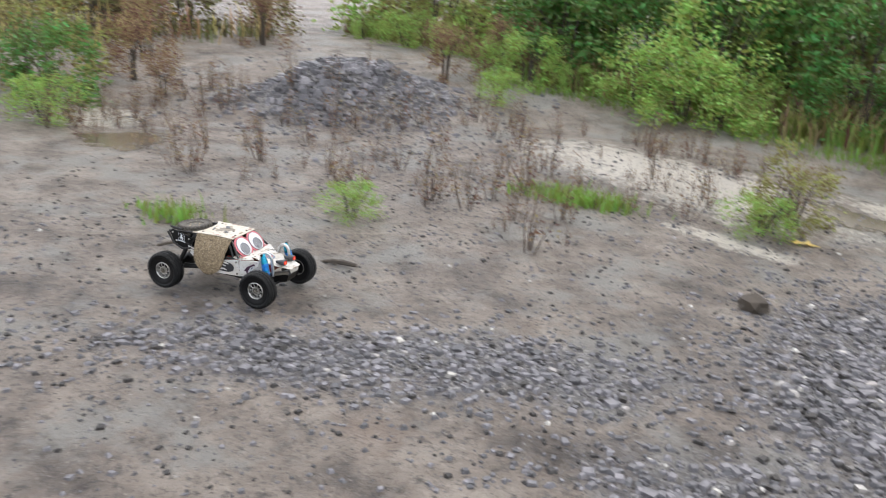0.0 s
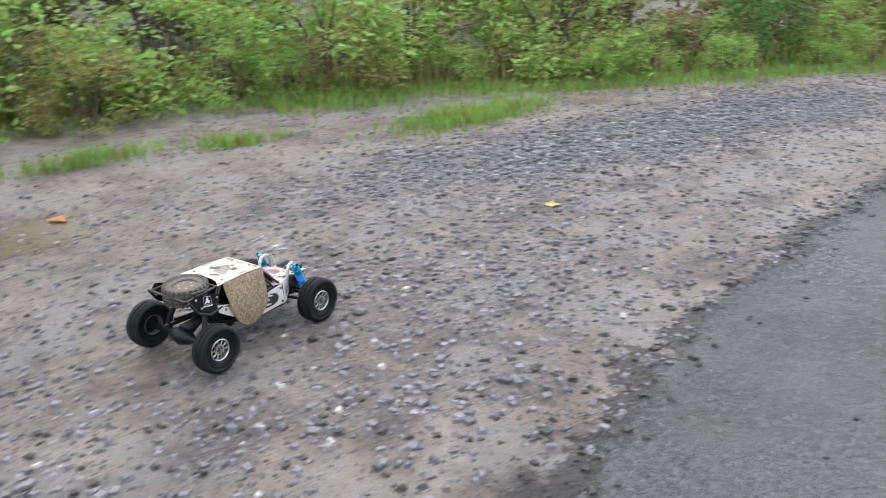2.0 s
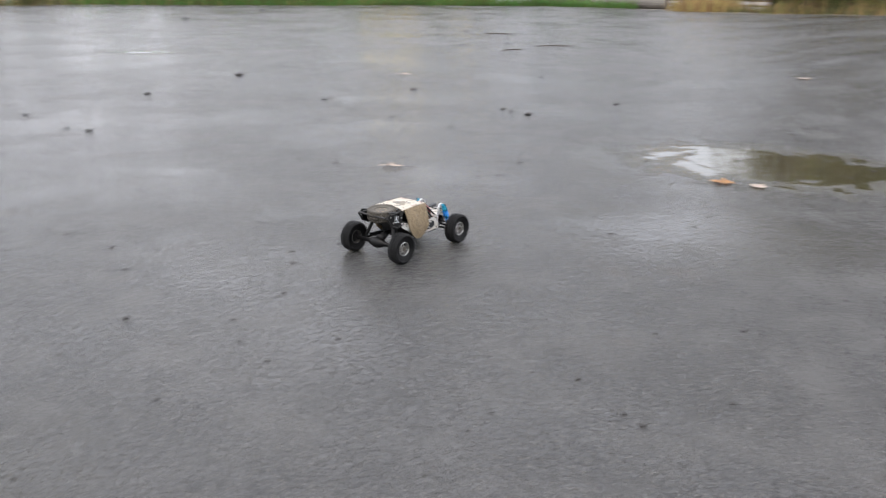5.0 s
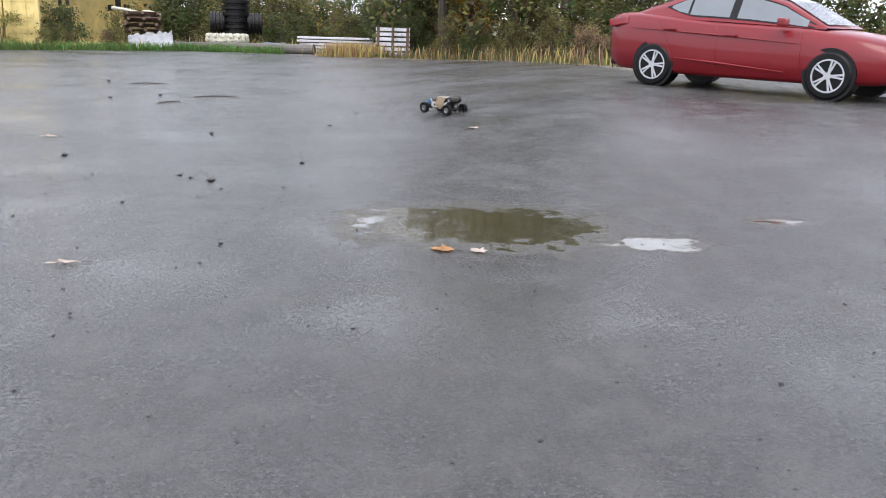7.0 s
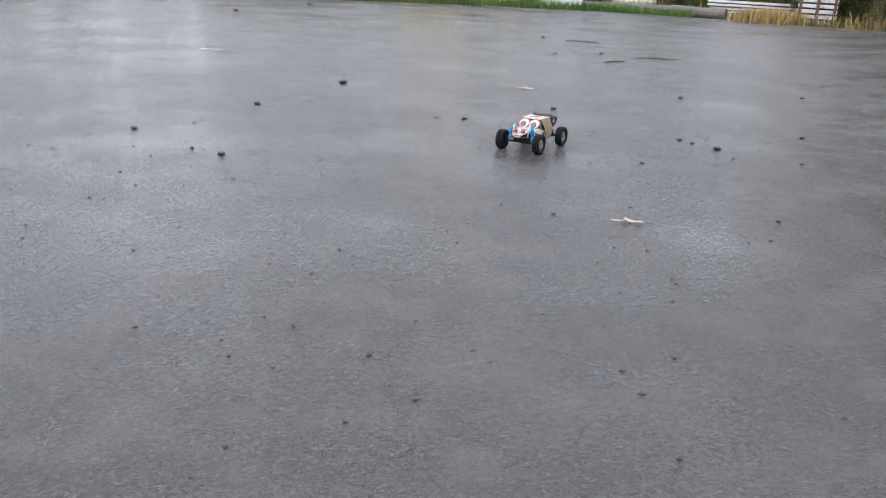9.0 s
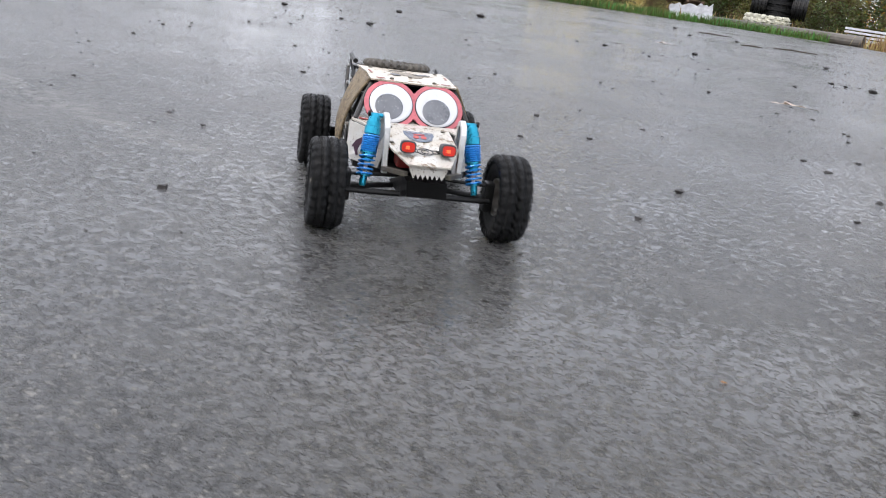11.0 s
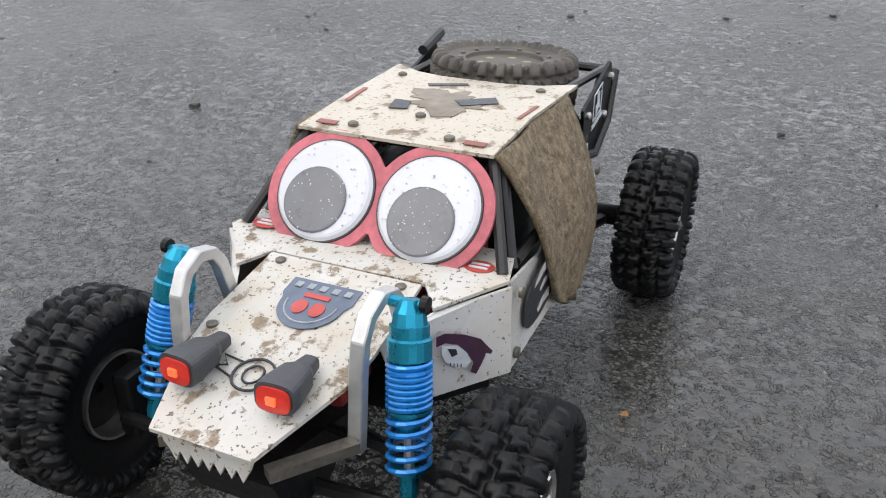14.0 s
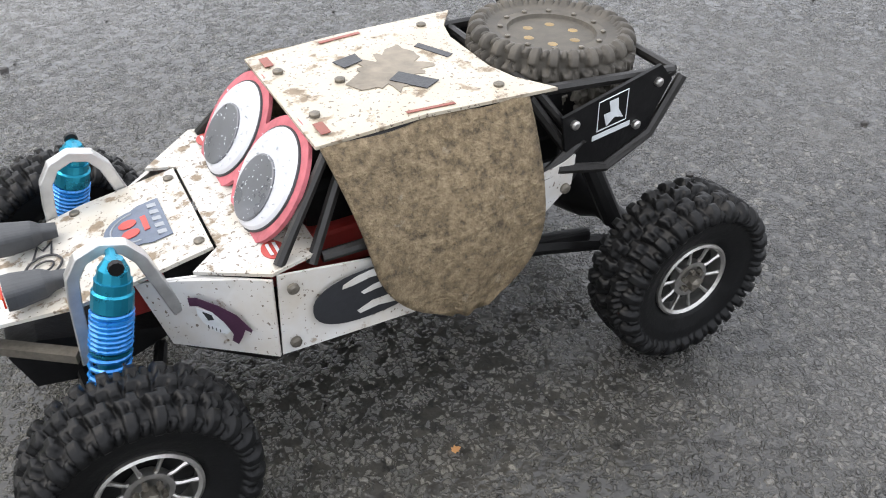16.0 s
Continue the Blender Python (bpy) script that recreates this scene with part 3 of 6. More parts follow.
def scatter(name, label, material, places, rng):
    """One mesh of many stones: places are x, y, size rows."""
    vs, fs = [], []
    for k, (x, y, s) in enumerate(places):
        v = rock_shape(rng) * s * np.array([1, rng.uniform(0.6, 1), rng.uniform(0.3, 0.6)])
        a = rng.uniform(0, math.tau)
        c, sn = math.cos(a), math.sin(a)
        w = np.stack([v[:, 0] * c - v[:, 1] * sn + x, v[:, 0] * sn + v[:, 1] * c + y, v[:, 2]], 1)
        vs.append(w)
        fs.append(RF + 8 * k)
    vs, fs = np.concatenate(vs), np.concatenate(fs)
    zz = height(np.array([p[0] for p in places]), np.array([p[1] for p in places]))
    vs[:, 2] += np.repeat(zz + np.array([p[2] for p in places]) * 0.12, 8)
    me = bpy.data.meshes.new(name)
    me.from_pydata(vs.tolist(), [], fs.tolist())
    me.materials.append(M[material])
    return tagged(new(name, me), label, "gravel", kind="stuff")


def gravel_places(rng, count, lo, hi, size, floor_p, power=3):
    out = []
    while len(out) < count:
        n = 4000
        x, y = rng.uniform(lo[0], hi[0], n), rng.uniform(lo[1], hi[1], n)
        p = gravel_zone(x, y) ** 1.5 + floor_p
        p = np.where(lot_distance(x, y) > 0.02, 0, p)
        keep = rng.uniform(0, 1, n) < p
        s = (size[0] + (size[1] - size[0]) * rng.uniform(0, 1, n) ** power) * (0.55 + 0.55 * np.clip(gravel_zone(x, y), 0, 1))
        out += list(zip(x[keep], y[keep], s[keep]))
    return out[:count]


rng = np.random.default_rng(7)
scatter("gravel", "loose dark grey gravel strewn over the verge", "gravel", gravel_places(rng, 46000, (-4.5, -6.4), (6.5, -1.4), (0.007, 0.044), 0.07), rng)
scatter("pale_gravel", "scattered pale stones among the gravel", "pale_stone", gravel_places(rng, 1500, (-4, -6), (6.5, -1.6), (0.007, 0.042), 0.10, 4), rng)
scatter("dark_grit", "fine dark crumbs of soil on the verge", "clod", gravel_places(rng, 15000, (-5, -6.6), (7.5, -2.0), (0.006, 0.040), 0.3, 4), rng)
scatter("rubble_heap", "heap of dark rubble and pale stones", "gravel", gravel_places(rng, 3000, (5.6, -8.4), (9.5, -5.0), (0.015, 0.10), 0.03, 3), rng)
scatter("far_gravel", "grey gravel strip along the asphalt edge", "gravel", gravel_places(rng, 6000, (-14, -5), (-4, 0.5), (0.02, 0.05), 0.03), rng)
edge = []
for (ax, ay), (bx, by) in zip(LOT[:11], LOT[1:12]):
    L = math.hypot(bx - ax, by - ay)
    for _ in range(int(L * (110 if bx > -5 and ax < 5.5 else 50))):
        t, d = rng.uniform(0, 1), rng.normal(-0.03, 0.085)
        edge.append((ax + (bx - ax) * t + (by - ay) / L * d, ay + (by - ay) * t - (bx - ax) / L * d, 0.006 + 0.022 * rng.uniform(0, 1) ** 3))
scatter("edge_crumbs", "dark crumbling soil along the asphalt edge", "clod", edge, rng)
grit = [(x, y, s) for x, y, s in zip(rng.uniform(-9, 6, 5200), rng.uniform(-2.4, 16, 5200), 0.005 + 0.016 * rng.uniform(0, 1, 5200) ** 4)]
grit = [g for g in grit if lot_distance(np.array([g[0]]), np.array([g[1]]))[0] > 0.05 and not math.hypot(g[0] + 0.62, g[1] - 1.5) < 0.5]
scatter("grit", "fine dark grit strewn on the asphalt", "clod", grit, rng)


# ---- the radio-controlled rock buggy: x ahead, y to its left, origin on the ground ----
RX, FX, R, TW, TY = -0.232, 0.186, 0.0715, 0.047, 0.1485


def tyre_bm(r=R, w=TW, lugs=26):
    """A knobbly tyre in one skin: claw-shaped lugs rise out of a rounded carcass."""
    h = w / 2
    prof = [(0.44, -0.60), (0.52, -0.78), (0.66, -0.93), (0.78, -0.985), (0.84, -0.985), (0.875, -0.93), (0.893, -0.82), (0.902, -0.64), (0.906, -0.42), (0.908, -0.2), (0.908, 0.0)]
    prof += [(a, -b) for a, b in prof[-2::-1]]
    p = np.array(prof)
    run = np.concatenate([[0], np.cumsum(np.hypot(np.diff(p[:, 0] * r), np.diff(p[:, 1] * h)))])
    ns, na = 72, lugs * 14
    q = np.linspace(0, run[-1], ns)
    pr, py = np.interp(q, run, p[:, 0]) * r, np.interp(q, run, p[:, 1]) * h
    tr, ty = np.gradient(pr), np.gradient(py)
    ln = np.hypot(tr, ty)
    nr, ny = ty / ln, -tr / ln
    s = np.abs(q / run[-1] * 2 - 1) / 0.52
    right = (q > run[-1] / 2)
    th = np.arange(na) * math.tau / na
    S, T = np.meshgrid(s, th)
    ph = T * lugs / math.tau + np.where(right, 0.5, 0.0)[None, :]

    def ridge(centre, half, lo, hi, soft=0.045):
        d = np.abs((ph - centre + 0.5) % 1 - 0.5)
        return (1 - smoothstep(half - soft, half + soft, d)) * smoothstep(lo - 0.035, lo + 0.035, S) * (1 - smoothstep(hi - 0.05, hi + 0.05, S))

    bend = 0.34 * np.sin(np.clip(S, 0, 1) * 2.6)
    big = ridge(bend, 0.235, 0.15, 0.98)
    big *= 1 - 0.75 * ridge(bend + 0.02, 0.05, 0.34, 0.52, 0.04)
    big *= 1 - 0.8 * smoothstep(0.46, 0.49, S) * (1 - smoothstep(0.53, 0.56, S))
    small = ridge(0.52 + 0.3 * S, 0.20, 0.02, 0.40)
    knob = ridge(bend + 0.5, 0.15, 0.72, 1.0)
    up = np.maximum.reduce([big, small, 0.7 * knob]) * r * (0.096 - 0.030 * smoothstep(0.7, 1.0, S))
    rr, yy = pr[None, :] + nr[None, :] * up, py[None, :] + ny[None, :] * up
    verts = np.stack([rr * np.cos(T), yy, rr * np.sin(T)], 2).reshape(-1, 3)
    bm = bm_new()
    vs = [bm.verts.new(v) for v in verts.tolist()]
    for i in range(na):
        j = (i + 1) % na
        for k in range(ns - 1):
            bm.faces.new((vs[i * ns + k], vs[i * ns + k + 1], vs[j * ns + k + 1], vs[j * ns + k]))
        bm.faces.new((vs[i * ns + ns - 1], vs[i * ns], vs[j * ns], vs[j * ns + ns - 1]))
    return bm


def rim_bm(side, r=R, w=TW, spokes=10):
    bm = bm_new()
    y = side * w * 0.38
    lathe(bm, [(r * 0.462, y), (r * 0.462, y - side * 0.004), (r * 0.415, y - side * 0.006), (r * 0.408, y - side * 0.001), (r * 0.435, y + side * 0.001)], 40, closed=True)
    lathe(bm, [(r * 0.44, y - side * 0.004), (r * 0.44, -y), (r * 0.415, -y), (r * 0.415, y - side * 0.004)], 32, closed=True)
    lathe(bm, [(r * 0.215, y - side * 0.002), (r * 0.215, y - side * 0.008), (r * 0.160, y - side * 0.008), (r * 0.165, y - side * 0.002)], 28, closed=True)
    lathe(bm, [(r * 0.17, y - side * 0.008), (r * 0.17, y - side * 0.012), (0.001, y - side * 0.012), (0.001, y - side * 0.008)], 20)
    for i in range(spokes):
        m = Matrix.Rotation(i * math.tau / spokes, 4, "Y")
        pts = [m @ Vector((r * u, y - side * d, 0)) for u, d in ((0.195, 0.005), (0.27, 0.0035), (0.35, 0.0035), (0.43, 0.003))]
        tube(bm, pts, [0.0019, 0.0014, 0.0015, 0.0022], 6)
    return bm


def nut_bm(side, r=R, w=TW):
    bm = bm_new()
    y = side * w * 0.40
    lathe(bm, [(0.0055, y - side * 0.004), (0.0055, y + side * 0.004), (0.002, y + side * 0.006)], 6)
    for i in range(6):
        m = Matrix.Translation((r * 0.12 * math.cos(i * math.tau / 6), 0, r * 0.12 * math.sin(i * math.tau / 6)))
        lathe(bm, [(0.0021, y - side * 0.003), (0.0021, y + side * 0.001)], 8, m)
    return bm


def well_bm(side, r=R, w=TW):
    bm = bm_new()
    y = side * w * 0.40
    lathe(bm, [(r * 0.47, y - side * 0.014), (r * 0.47, y - side * 0.017), (0.004, y - side * 0.017), (0.004, y - side * 0.014)], 24)
    return bm


buggy = tagged(new("rc_buggy"), "white and black toy rock buggy with googly eyes and mud splashes", "toy car")
wheels = []
tread = tyre_bm()
for wx, wy, side in ((FX, TY, 1), (FX, -TY, -1), (RX, TY, 1), (RX, -TY, -1)):
    wheel = new("wheel")
    wheel.parent = buggy
    wheel.location = (wx, wy, R)
    part("tyre", tread.copy(), "tyre", wheel, "knobbly black rubber tyre", True)
    part("rim", rim_bm(side), "rim", wheel, "ten-spoke satin alloy rim")
    part("hub_nut", nut_bm(side), "bolt", wheel)
    part("rim_back", well_bm(side), "black", wheel)
    wheels.append((wheel, wx, wy))


def bpart(name, bm, material, label="", smooth=False, parent=None):
    return part(name, bm, material, parent if parent else buggy, label, smooth)


# belly tray, skid and drive train
bm = bm_new()
plate(bm, [(0.135, -0.055, 0.078), (0.085, -0.098, 0.078), (-0.06, -0.094, 0.078), (-0.16, -0.05, 0.092), (-0.16, 0.05, 0.092), (-0.06, 0.094, 0.078), (0.085, 0.098, 0.078), (0.135, 0.055, 0.078)], 0.010, (0, 0, 1))
box(bm, (0.0, 0, 0.098), (0.16, 0.11, 0.022), None, 0.004)
box(bm, (-0.10, 0, 0.118), (0.09, 0.10, 0.05), None, 0.006)
bpart("belly_tray", bm, "black")
bm = bm_new()
plate(bm, [(0.225, -0.034, 0.104), (0.245, -0.03, 0.10), (0.235, -0.026, 0.072), (0.19, -0.03, 0.060), (0.13, -0.04, 0.072)], 0.064, (0, 1, 0))
bpart("front_skid", bm, "black", "black front skid and gearbox")
bm = bm_new()
box(bm, (0.03, 0, 0.125), (0.085, 0.12, 0.035), None, 0.004)
bpart("electronics_box", bm, "red_inside", "dark red plastic box inside the cabin")
bm = bm_new()
box(bm, (0.155, 0.0, 0.118), (0.04, 0.075, 0.03), None, 0.004)
bpart("servo_box", bm, "red_inside", "dark red box under the hood")
for s in (1, -1):
    bm = bm_new()
    for x0, x1, dz in ((0.205, 0.198, 0), (0.150, 0.176, 0)):
        tube(bm, [(x0, s * 0.032, 0.068), (x1, s * 0.118, 0.066)], 0.0048, 8)
    tube(bm, [(0.18, s * 0.03, 0.092), (0.186, s * 0.112, 0.09)], 0.003, 8)
    box(bm, (FX, s * 0.118, 0.072), (0.022, 0.016, 0.05), None, 0.004)
    bpart("front_arm", bm, "black", "black front suspension arm")
    bm = bm_new()
    tube(bm, [(-0.07, s * 0.062, 0.086), (-0.15, s * 0.078, 0.078), (-0.222, s * 0.098, 0.070)], [0.007, 0.008, 0.006], 8)
    box(bm, (-0.14, s * 0.077, 0.080), (0.10, 0.008, 0.018), Matrix.Rotation(radians(-s * 14), 4, "Z"), 0.003)
    bpart("trailing_arm", bm, "black", "black rear trailing arm")
    bm = bm_new()
    tube(bm, [(-0.19, s * 0.06, 0.16), (-0.215, s * 0.085, 0.085)], 0.0085, 10)
    bpart("rear_shock", bm, "black")
bm = bm_new()
tube(bm, [(RX, -0.125, R), (RX, -0.05, R), (RX, -0.032, R), (RX, 0, R), (RX, 0.032, R), (RX, 0.05, R), (RX, 0.125, R)], [0.010, 0.010, 0.020, 0.028, 0.020, 0.010, 0.010], 14)
tube(bm, [(RX + 0.01, 0, R + 0.01), (-0.13, 0, 0.11)], [0.024, 0.007], 12)
bpart("rear_axle", bm, "black", "black solid rear axle with a round gear case", True)

# white side panels, each folded from a long rear leaf and a front leaf
for s in (1, -1):
    out = (0, s, 0)
    side = [(0.074, s * 0.105, 0.155), (0.080, s * 0.109, 0.092), (-0.060, s * 0.105, 0.083), (-0.125, s * 0.097, 0.118), (-0.163, s * 0.091, 0.142), (-0.166, s * 0.090, 0.166), (-0.10, s * 0.096, 0.150), (0.0, s * 0.101, 0.140)]
    bm = bm_new()
    plate(bm, side, 0.0022, out)
    sp = bpart("side_panel", bm, "white_clean", "white side panel with a dark flame print")
    lo = lambda p: (p[0], p[1] + s * 0.0028, p[2])
    px = lambda x, z: lo((x, s * (0.105 + (x + 0.06) * 0.026), z))
    bm = bm_new()
    oval = [(0.013 + 0.042 * math.copysign(abs(math.cos(a)) ** 0.85, math.cos(a)), 0.1190 + 0.0205 * math.copysign(abs(math.sin(a)) ** 0.85, math.sin(a))) for a in np.linspace(0, math.tau, 33)[:-1]]
    plate(bm, [px(x, z) for x, z in oval], 0.0006, out)
    part("flame_print", bm, "decal_dark", sp, "dark woven print")
    for lick in ([(-0.006, 0.1372), (0.010, 0.1385), (0.022, 0.1370), (0.032, 0.1335), (0.033, 0.1305), (0.026, 0.1305), (0.012, 0.1325), (-0.006, 0.131)],
                 [(-0.006, 0.1265), (0.010, 0.1255), (0.020, 0.1225), (0.018, 0.1200), (0.008, 0.1210), (-0.006, 0.121)],
                 [(-0.006, 0.1120), (0.012, 0.1120), (0.024, 0.1075), (0.022, 0.1045), (0.008, 0.1060), (-0.006, 0.104)]):
        bm = bm_new()
        plate(bm, [Vector(px(x, z)) + Vector((0, s * 0.0008, 0)) for x, z in lick], 0.0004, out)
        part("flame_lick", bm, "white_clean", sp)
    for bx, bz in ((0.066, 0.145), (0.070, 0.100), (-0.148, 0.150), (-0.06, 0.092)):
        bm = bm_new()
        lathe(bm, [(0.0042, 0), (0.0042, s * 0.002), (0.002, s * 0.003)], 10, Matrix.Translation(px(bx, bz)))
        part("bolt", bm, "bolt", sp)
    front = [(0.077, s * 0.1075, 0.154), (0.081, s * 0.1105, 0.092), (0.142, s * 0.062, 0.092), (0.155, s * 0.052, 0.143), (0.118, s * 0.072, 0.149)]
    bm = bm_new()
    plate(bm, front, 0.0022, (0.6, s * 0.8, 0))
    fp = bpart("front_side_panel", bm, "white_clean", "white angled panel with a hooded-skull print")
    n = Vector((0.61, s * 0.79, 0)).normalized()
    ax = Vector((-n.y, n.x, 0)) * (-s)
    c = Vector((0.109, s * 0.0885, 0.121)) + n * 0.0032
    def print_on(name, material, pts, up=0.0):
        bm = bm_new()
        plate(bm, [c + ax * u * 0.001 + Vector((0, 0, v * 0.001)) + n * up for u, v in pts], 0.0005, n)
        part(name, bm, material, fp)

    print_on("face_print", "decal_pale", [(17, 9), (6, 6), (-1, -1), (-5, -8), (-1, -12), (6, -11), (14, -4), (17, 3)])
    print_on("hood_print", "decal_purple", [(21, 17), (15, 18), (1, 13), (-11, 6), (-20, -6), (-19, -8), (-15, -6), (-12, -13), (-8, -20), (-4, -17), (-6, -11), (-1, -1), (6, 7), (15, 11), (21, 10)], 0.0004)
    print_on("eye_print", "decal_dark", [(13, 6), (7, 4), (6, 0), (10, -1)], 0.0004)
    for k in range(4):
        print_on("tooth_print", "decal_dark", [(3 + 2.6 * k, -8.4 + k), (3.5 + 2.6 * k, -8.4 + k), (3.5 + 2.6 * k, -10.6 + k), (3 + 2.6 * k, -10.6 + k)], 0.0004)

# cowl and hood
bm = bm_new()
plate(bm, [(0.099, -0.058, 0.1535), (0.099, 0.058, 0.1535), (0.120, 0.073, 0.1505), (0.077, 0.107, 0.1555), (0.040, 0.098, 0.1555), (0.040, -0.098, 0.1555), (0.077, -0.107, 0.1555), (0.120, -0.073, 0.1505)], 0.0025, (0, 0, 1))
cowl = bpart("cowl", bm, "white_mud", "white cowl plate splashed with mud")
bm = bm_new()
plate(bm, [(0.101, -0.0565, 0.1535), (0.101, 0.0565, 0.1535), (0.170, 0.058, 0.1425), (0.196, 0.055, 0.138), (0.258, 0.033, 0.1265), (0.258, -0.033, 0.1265), (0.196, -0.055, 0.138), (0.170, -0.058, 0.1425)], 0.0028, (0.16, 0, 1))
hood = bpart("hood", bm, "white_mud", "white hood splashed with brown mud")


def on_hood(x, y, up=0.0034):
    return Vector((x, y, 0.1535 - (x - 0.101) * 0.162 + up))


def decal(name, material, pts, parent, place, thick=0.0005, off=(0.16, 0, 1)):
    bm = bm_new()
    plate(bm, [place(*p) for p in pts], thick, off)
    return part(name, bm, material, parent)


shield = [(0.121, -0.025), (0.121, 0.025), (0.136, 0.025)] + [(0.142 + 0.023 * math.cos(a), 0.022 * math.sin(a)) for a in np.linspace(math.pi / 2, -math.pi / 2, 17)] + [(0.136, -0.025)]
decal("badge_print", "decal_grey", shield, hood, lambda x, y: on_hood(x, y))
bm = bm_new()
tube(bm, [on_hood(0.142 + 0.018 * math.cos(a), 0.0175 * math.sin(a), 0.0040) for a in np.linspace(math.pi / 2, -math.pi / 2, 17)], 0.0008, 5)
part("badge_ring", bm, "print_silver", hood)
for k in range(5):
    bm = bm_new()
    box(bm, on_hood(0.1270, -0.0180 + k * 0.0090, 0.0041), (0.0062, 0.0048, 0.0006))
    part("badge_bar", bm, "print_silver", hood)
for k in (-1, 1):
    decal("badge_centre", "decal_red", [(0.147 + 0.0065 * math.cos(a), k * 0.0062 + 0.0050 * math.sin(a)) for a in np.linspace(0, math.tau, 15)[:-1]], hood, lambda x, y: on_hood(x, y, 0.0042))
decal("badge_centre", "decal_red", [(0.1335, -0.009), (0.1375, -0.009), (0.1375, 0.009), (0.1335, 0.009)], hood, lambda x, y: on_hood(x, y, 0.0042))
bm = bm_new()
ring = [on_hood(0.207 + 0.0125 * math.cos(a), 0.0125 * math.sin(a), 0.0036) for a in np.linspace(0, math.tau, 28)[:-1]]
tube(bm, ring, 0.0009, 5, closed=True)
ring = [on_hood(0.207 + 0.007 * math.cos(a), 0.006 * math.sin(a), 0.0036) for a in np.linspace(0, math.tau, 20)[:-1]]
tube(bm, ring, 0.0008, 5, closed=True)
for s in (1, -1):
    tube(bm, [on_hood(0.200, s * 0.012, 0.0036), on_hood(0.198, s * 0.026, 0.0036), on_hood(0.205, s * 0.019, 0.0036), on_hood(0.208, s * 0.027, 0.0036), on_hood(0.213, s * 0.011, 0.0036)], 0.0008, 5)
part("emblem_print", bm, "decal_dark", hood)
for s in (1, -1):
    bm = bm_new()
    lathe(bm, [(0.0105, 0), (0.0105, 0.0006)], 20, Matrix.Translation((0.068, s * 0.083, 0.1582)) @ Matrix.Rotation(radians(90), 4, "X") @ Matrix.Diagonal((0.75, 1, 1, 1)))
    part("oval_print", bm, "decal_red", cowl)
    bm = bm_new()
    for k in (-0.3, 0.3):
        box(bm, (0.068 + k * 0.008, s * 0.083, 0.1592), (0.0022, 0.013, 0.0005))
    part("oval_mark", bm, "decal_pale", cowl)
    for bx, by in ((0.108, 0.045), (0.178, 0.050)):
        bm = bm_new()
        lathe(bm, [(0.0038, 0), (0.0038, 0.002), (0.002, 0.003)], 10, Matrix.Translation(on_hood(bx, s * by, 0.0022)) @ Matrix.Rotation(radians(90), 4, "X"))
        part("bolt", bm, "bolt", hood)
# toothed lip under the nose
bm = bm_new()
teeth = [(-0.031, 0.127), (0.031, 0.127), (0.028, 0.117)]
for i in range(7):
    u = 0.022 - i * 0.0074
    teeth += [(u, 0.1065), (u - 0.0037, 0.1145)]
teeth += [(-0.029, 0.118)]
plate(bm, [(0.2535, a, b) for a, b in teeth], 0.0022, (-1, 0, 0))
bpart("toothed_lip", bm, "white_mud", "white saw-toothed lip under the nose")
# lamps
for s in (1, -1):
    ax = Vector((0.97, s * 0.05, 0.06)).normalized()
    base = Vector((0.232, s * 0.032, 0.150))
    m = aim(base, ax.cross(Vector((0, 0, 1))), ax)
    bm = bm_new()
    rings = []
    for d, w, h in ((0.0, 0.0124, 0.0095), (-0.006, 0.0126, 0.0097), (-0.024, 0.0098, 0.0080), (-0.030, 0.0064, 0.0056), (-0.040, 0.0052, 0.0045)):
        rings.append([bm.verts.new(m @ Vector((w * math.copysign(abs(math.cos(a)) ** 0.6, math.cos(a)), h * math.copysign(abs(math.sin(a)) ** 0.6, math.sin(a)), d))) for a in np.linspace(0, math.tau, 25)[:-1]])
    for p, q in zip(rings, rings[1:]):
        for k in range(24):
            bm.faces.new((p[k], p[(k + 1) % 24], q[(k + 1) % 24], q[k]))
    bm.faces.new(rings[-1])
    bm.faces.new(rings[0])
    lamp = bpart("indicator_lamp", bm, "lamp_shell", "small dark grey lamp with a lit red lens")
    bm = bm_new()
    plate(bm, [m @ Vector((0.0102 * math.copysign(abs(math.cos(a)) ** 0.6, math.cos(a)), 0.0076 * math.copysign(abs(math.sin(a)) ** 0.6, math.sin(a)), 0.0006)) for a in np.linspace(0, math.tau, 21)[:-1]], 0.0012, ax)
    part("lens", bm, "lamp_lens", lamp, "glowing red lens")
    bm = bm_new()
    box(bm, m @ Vector((0.001, 0.0005, 0.0022)), (0.0022, 0.006, 0.005), None, 0.0006)
    part("led", bm, "lamp_led", lamp)
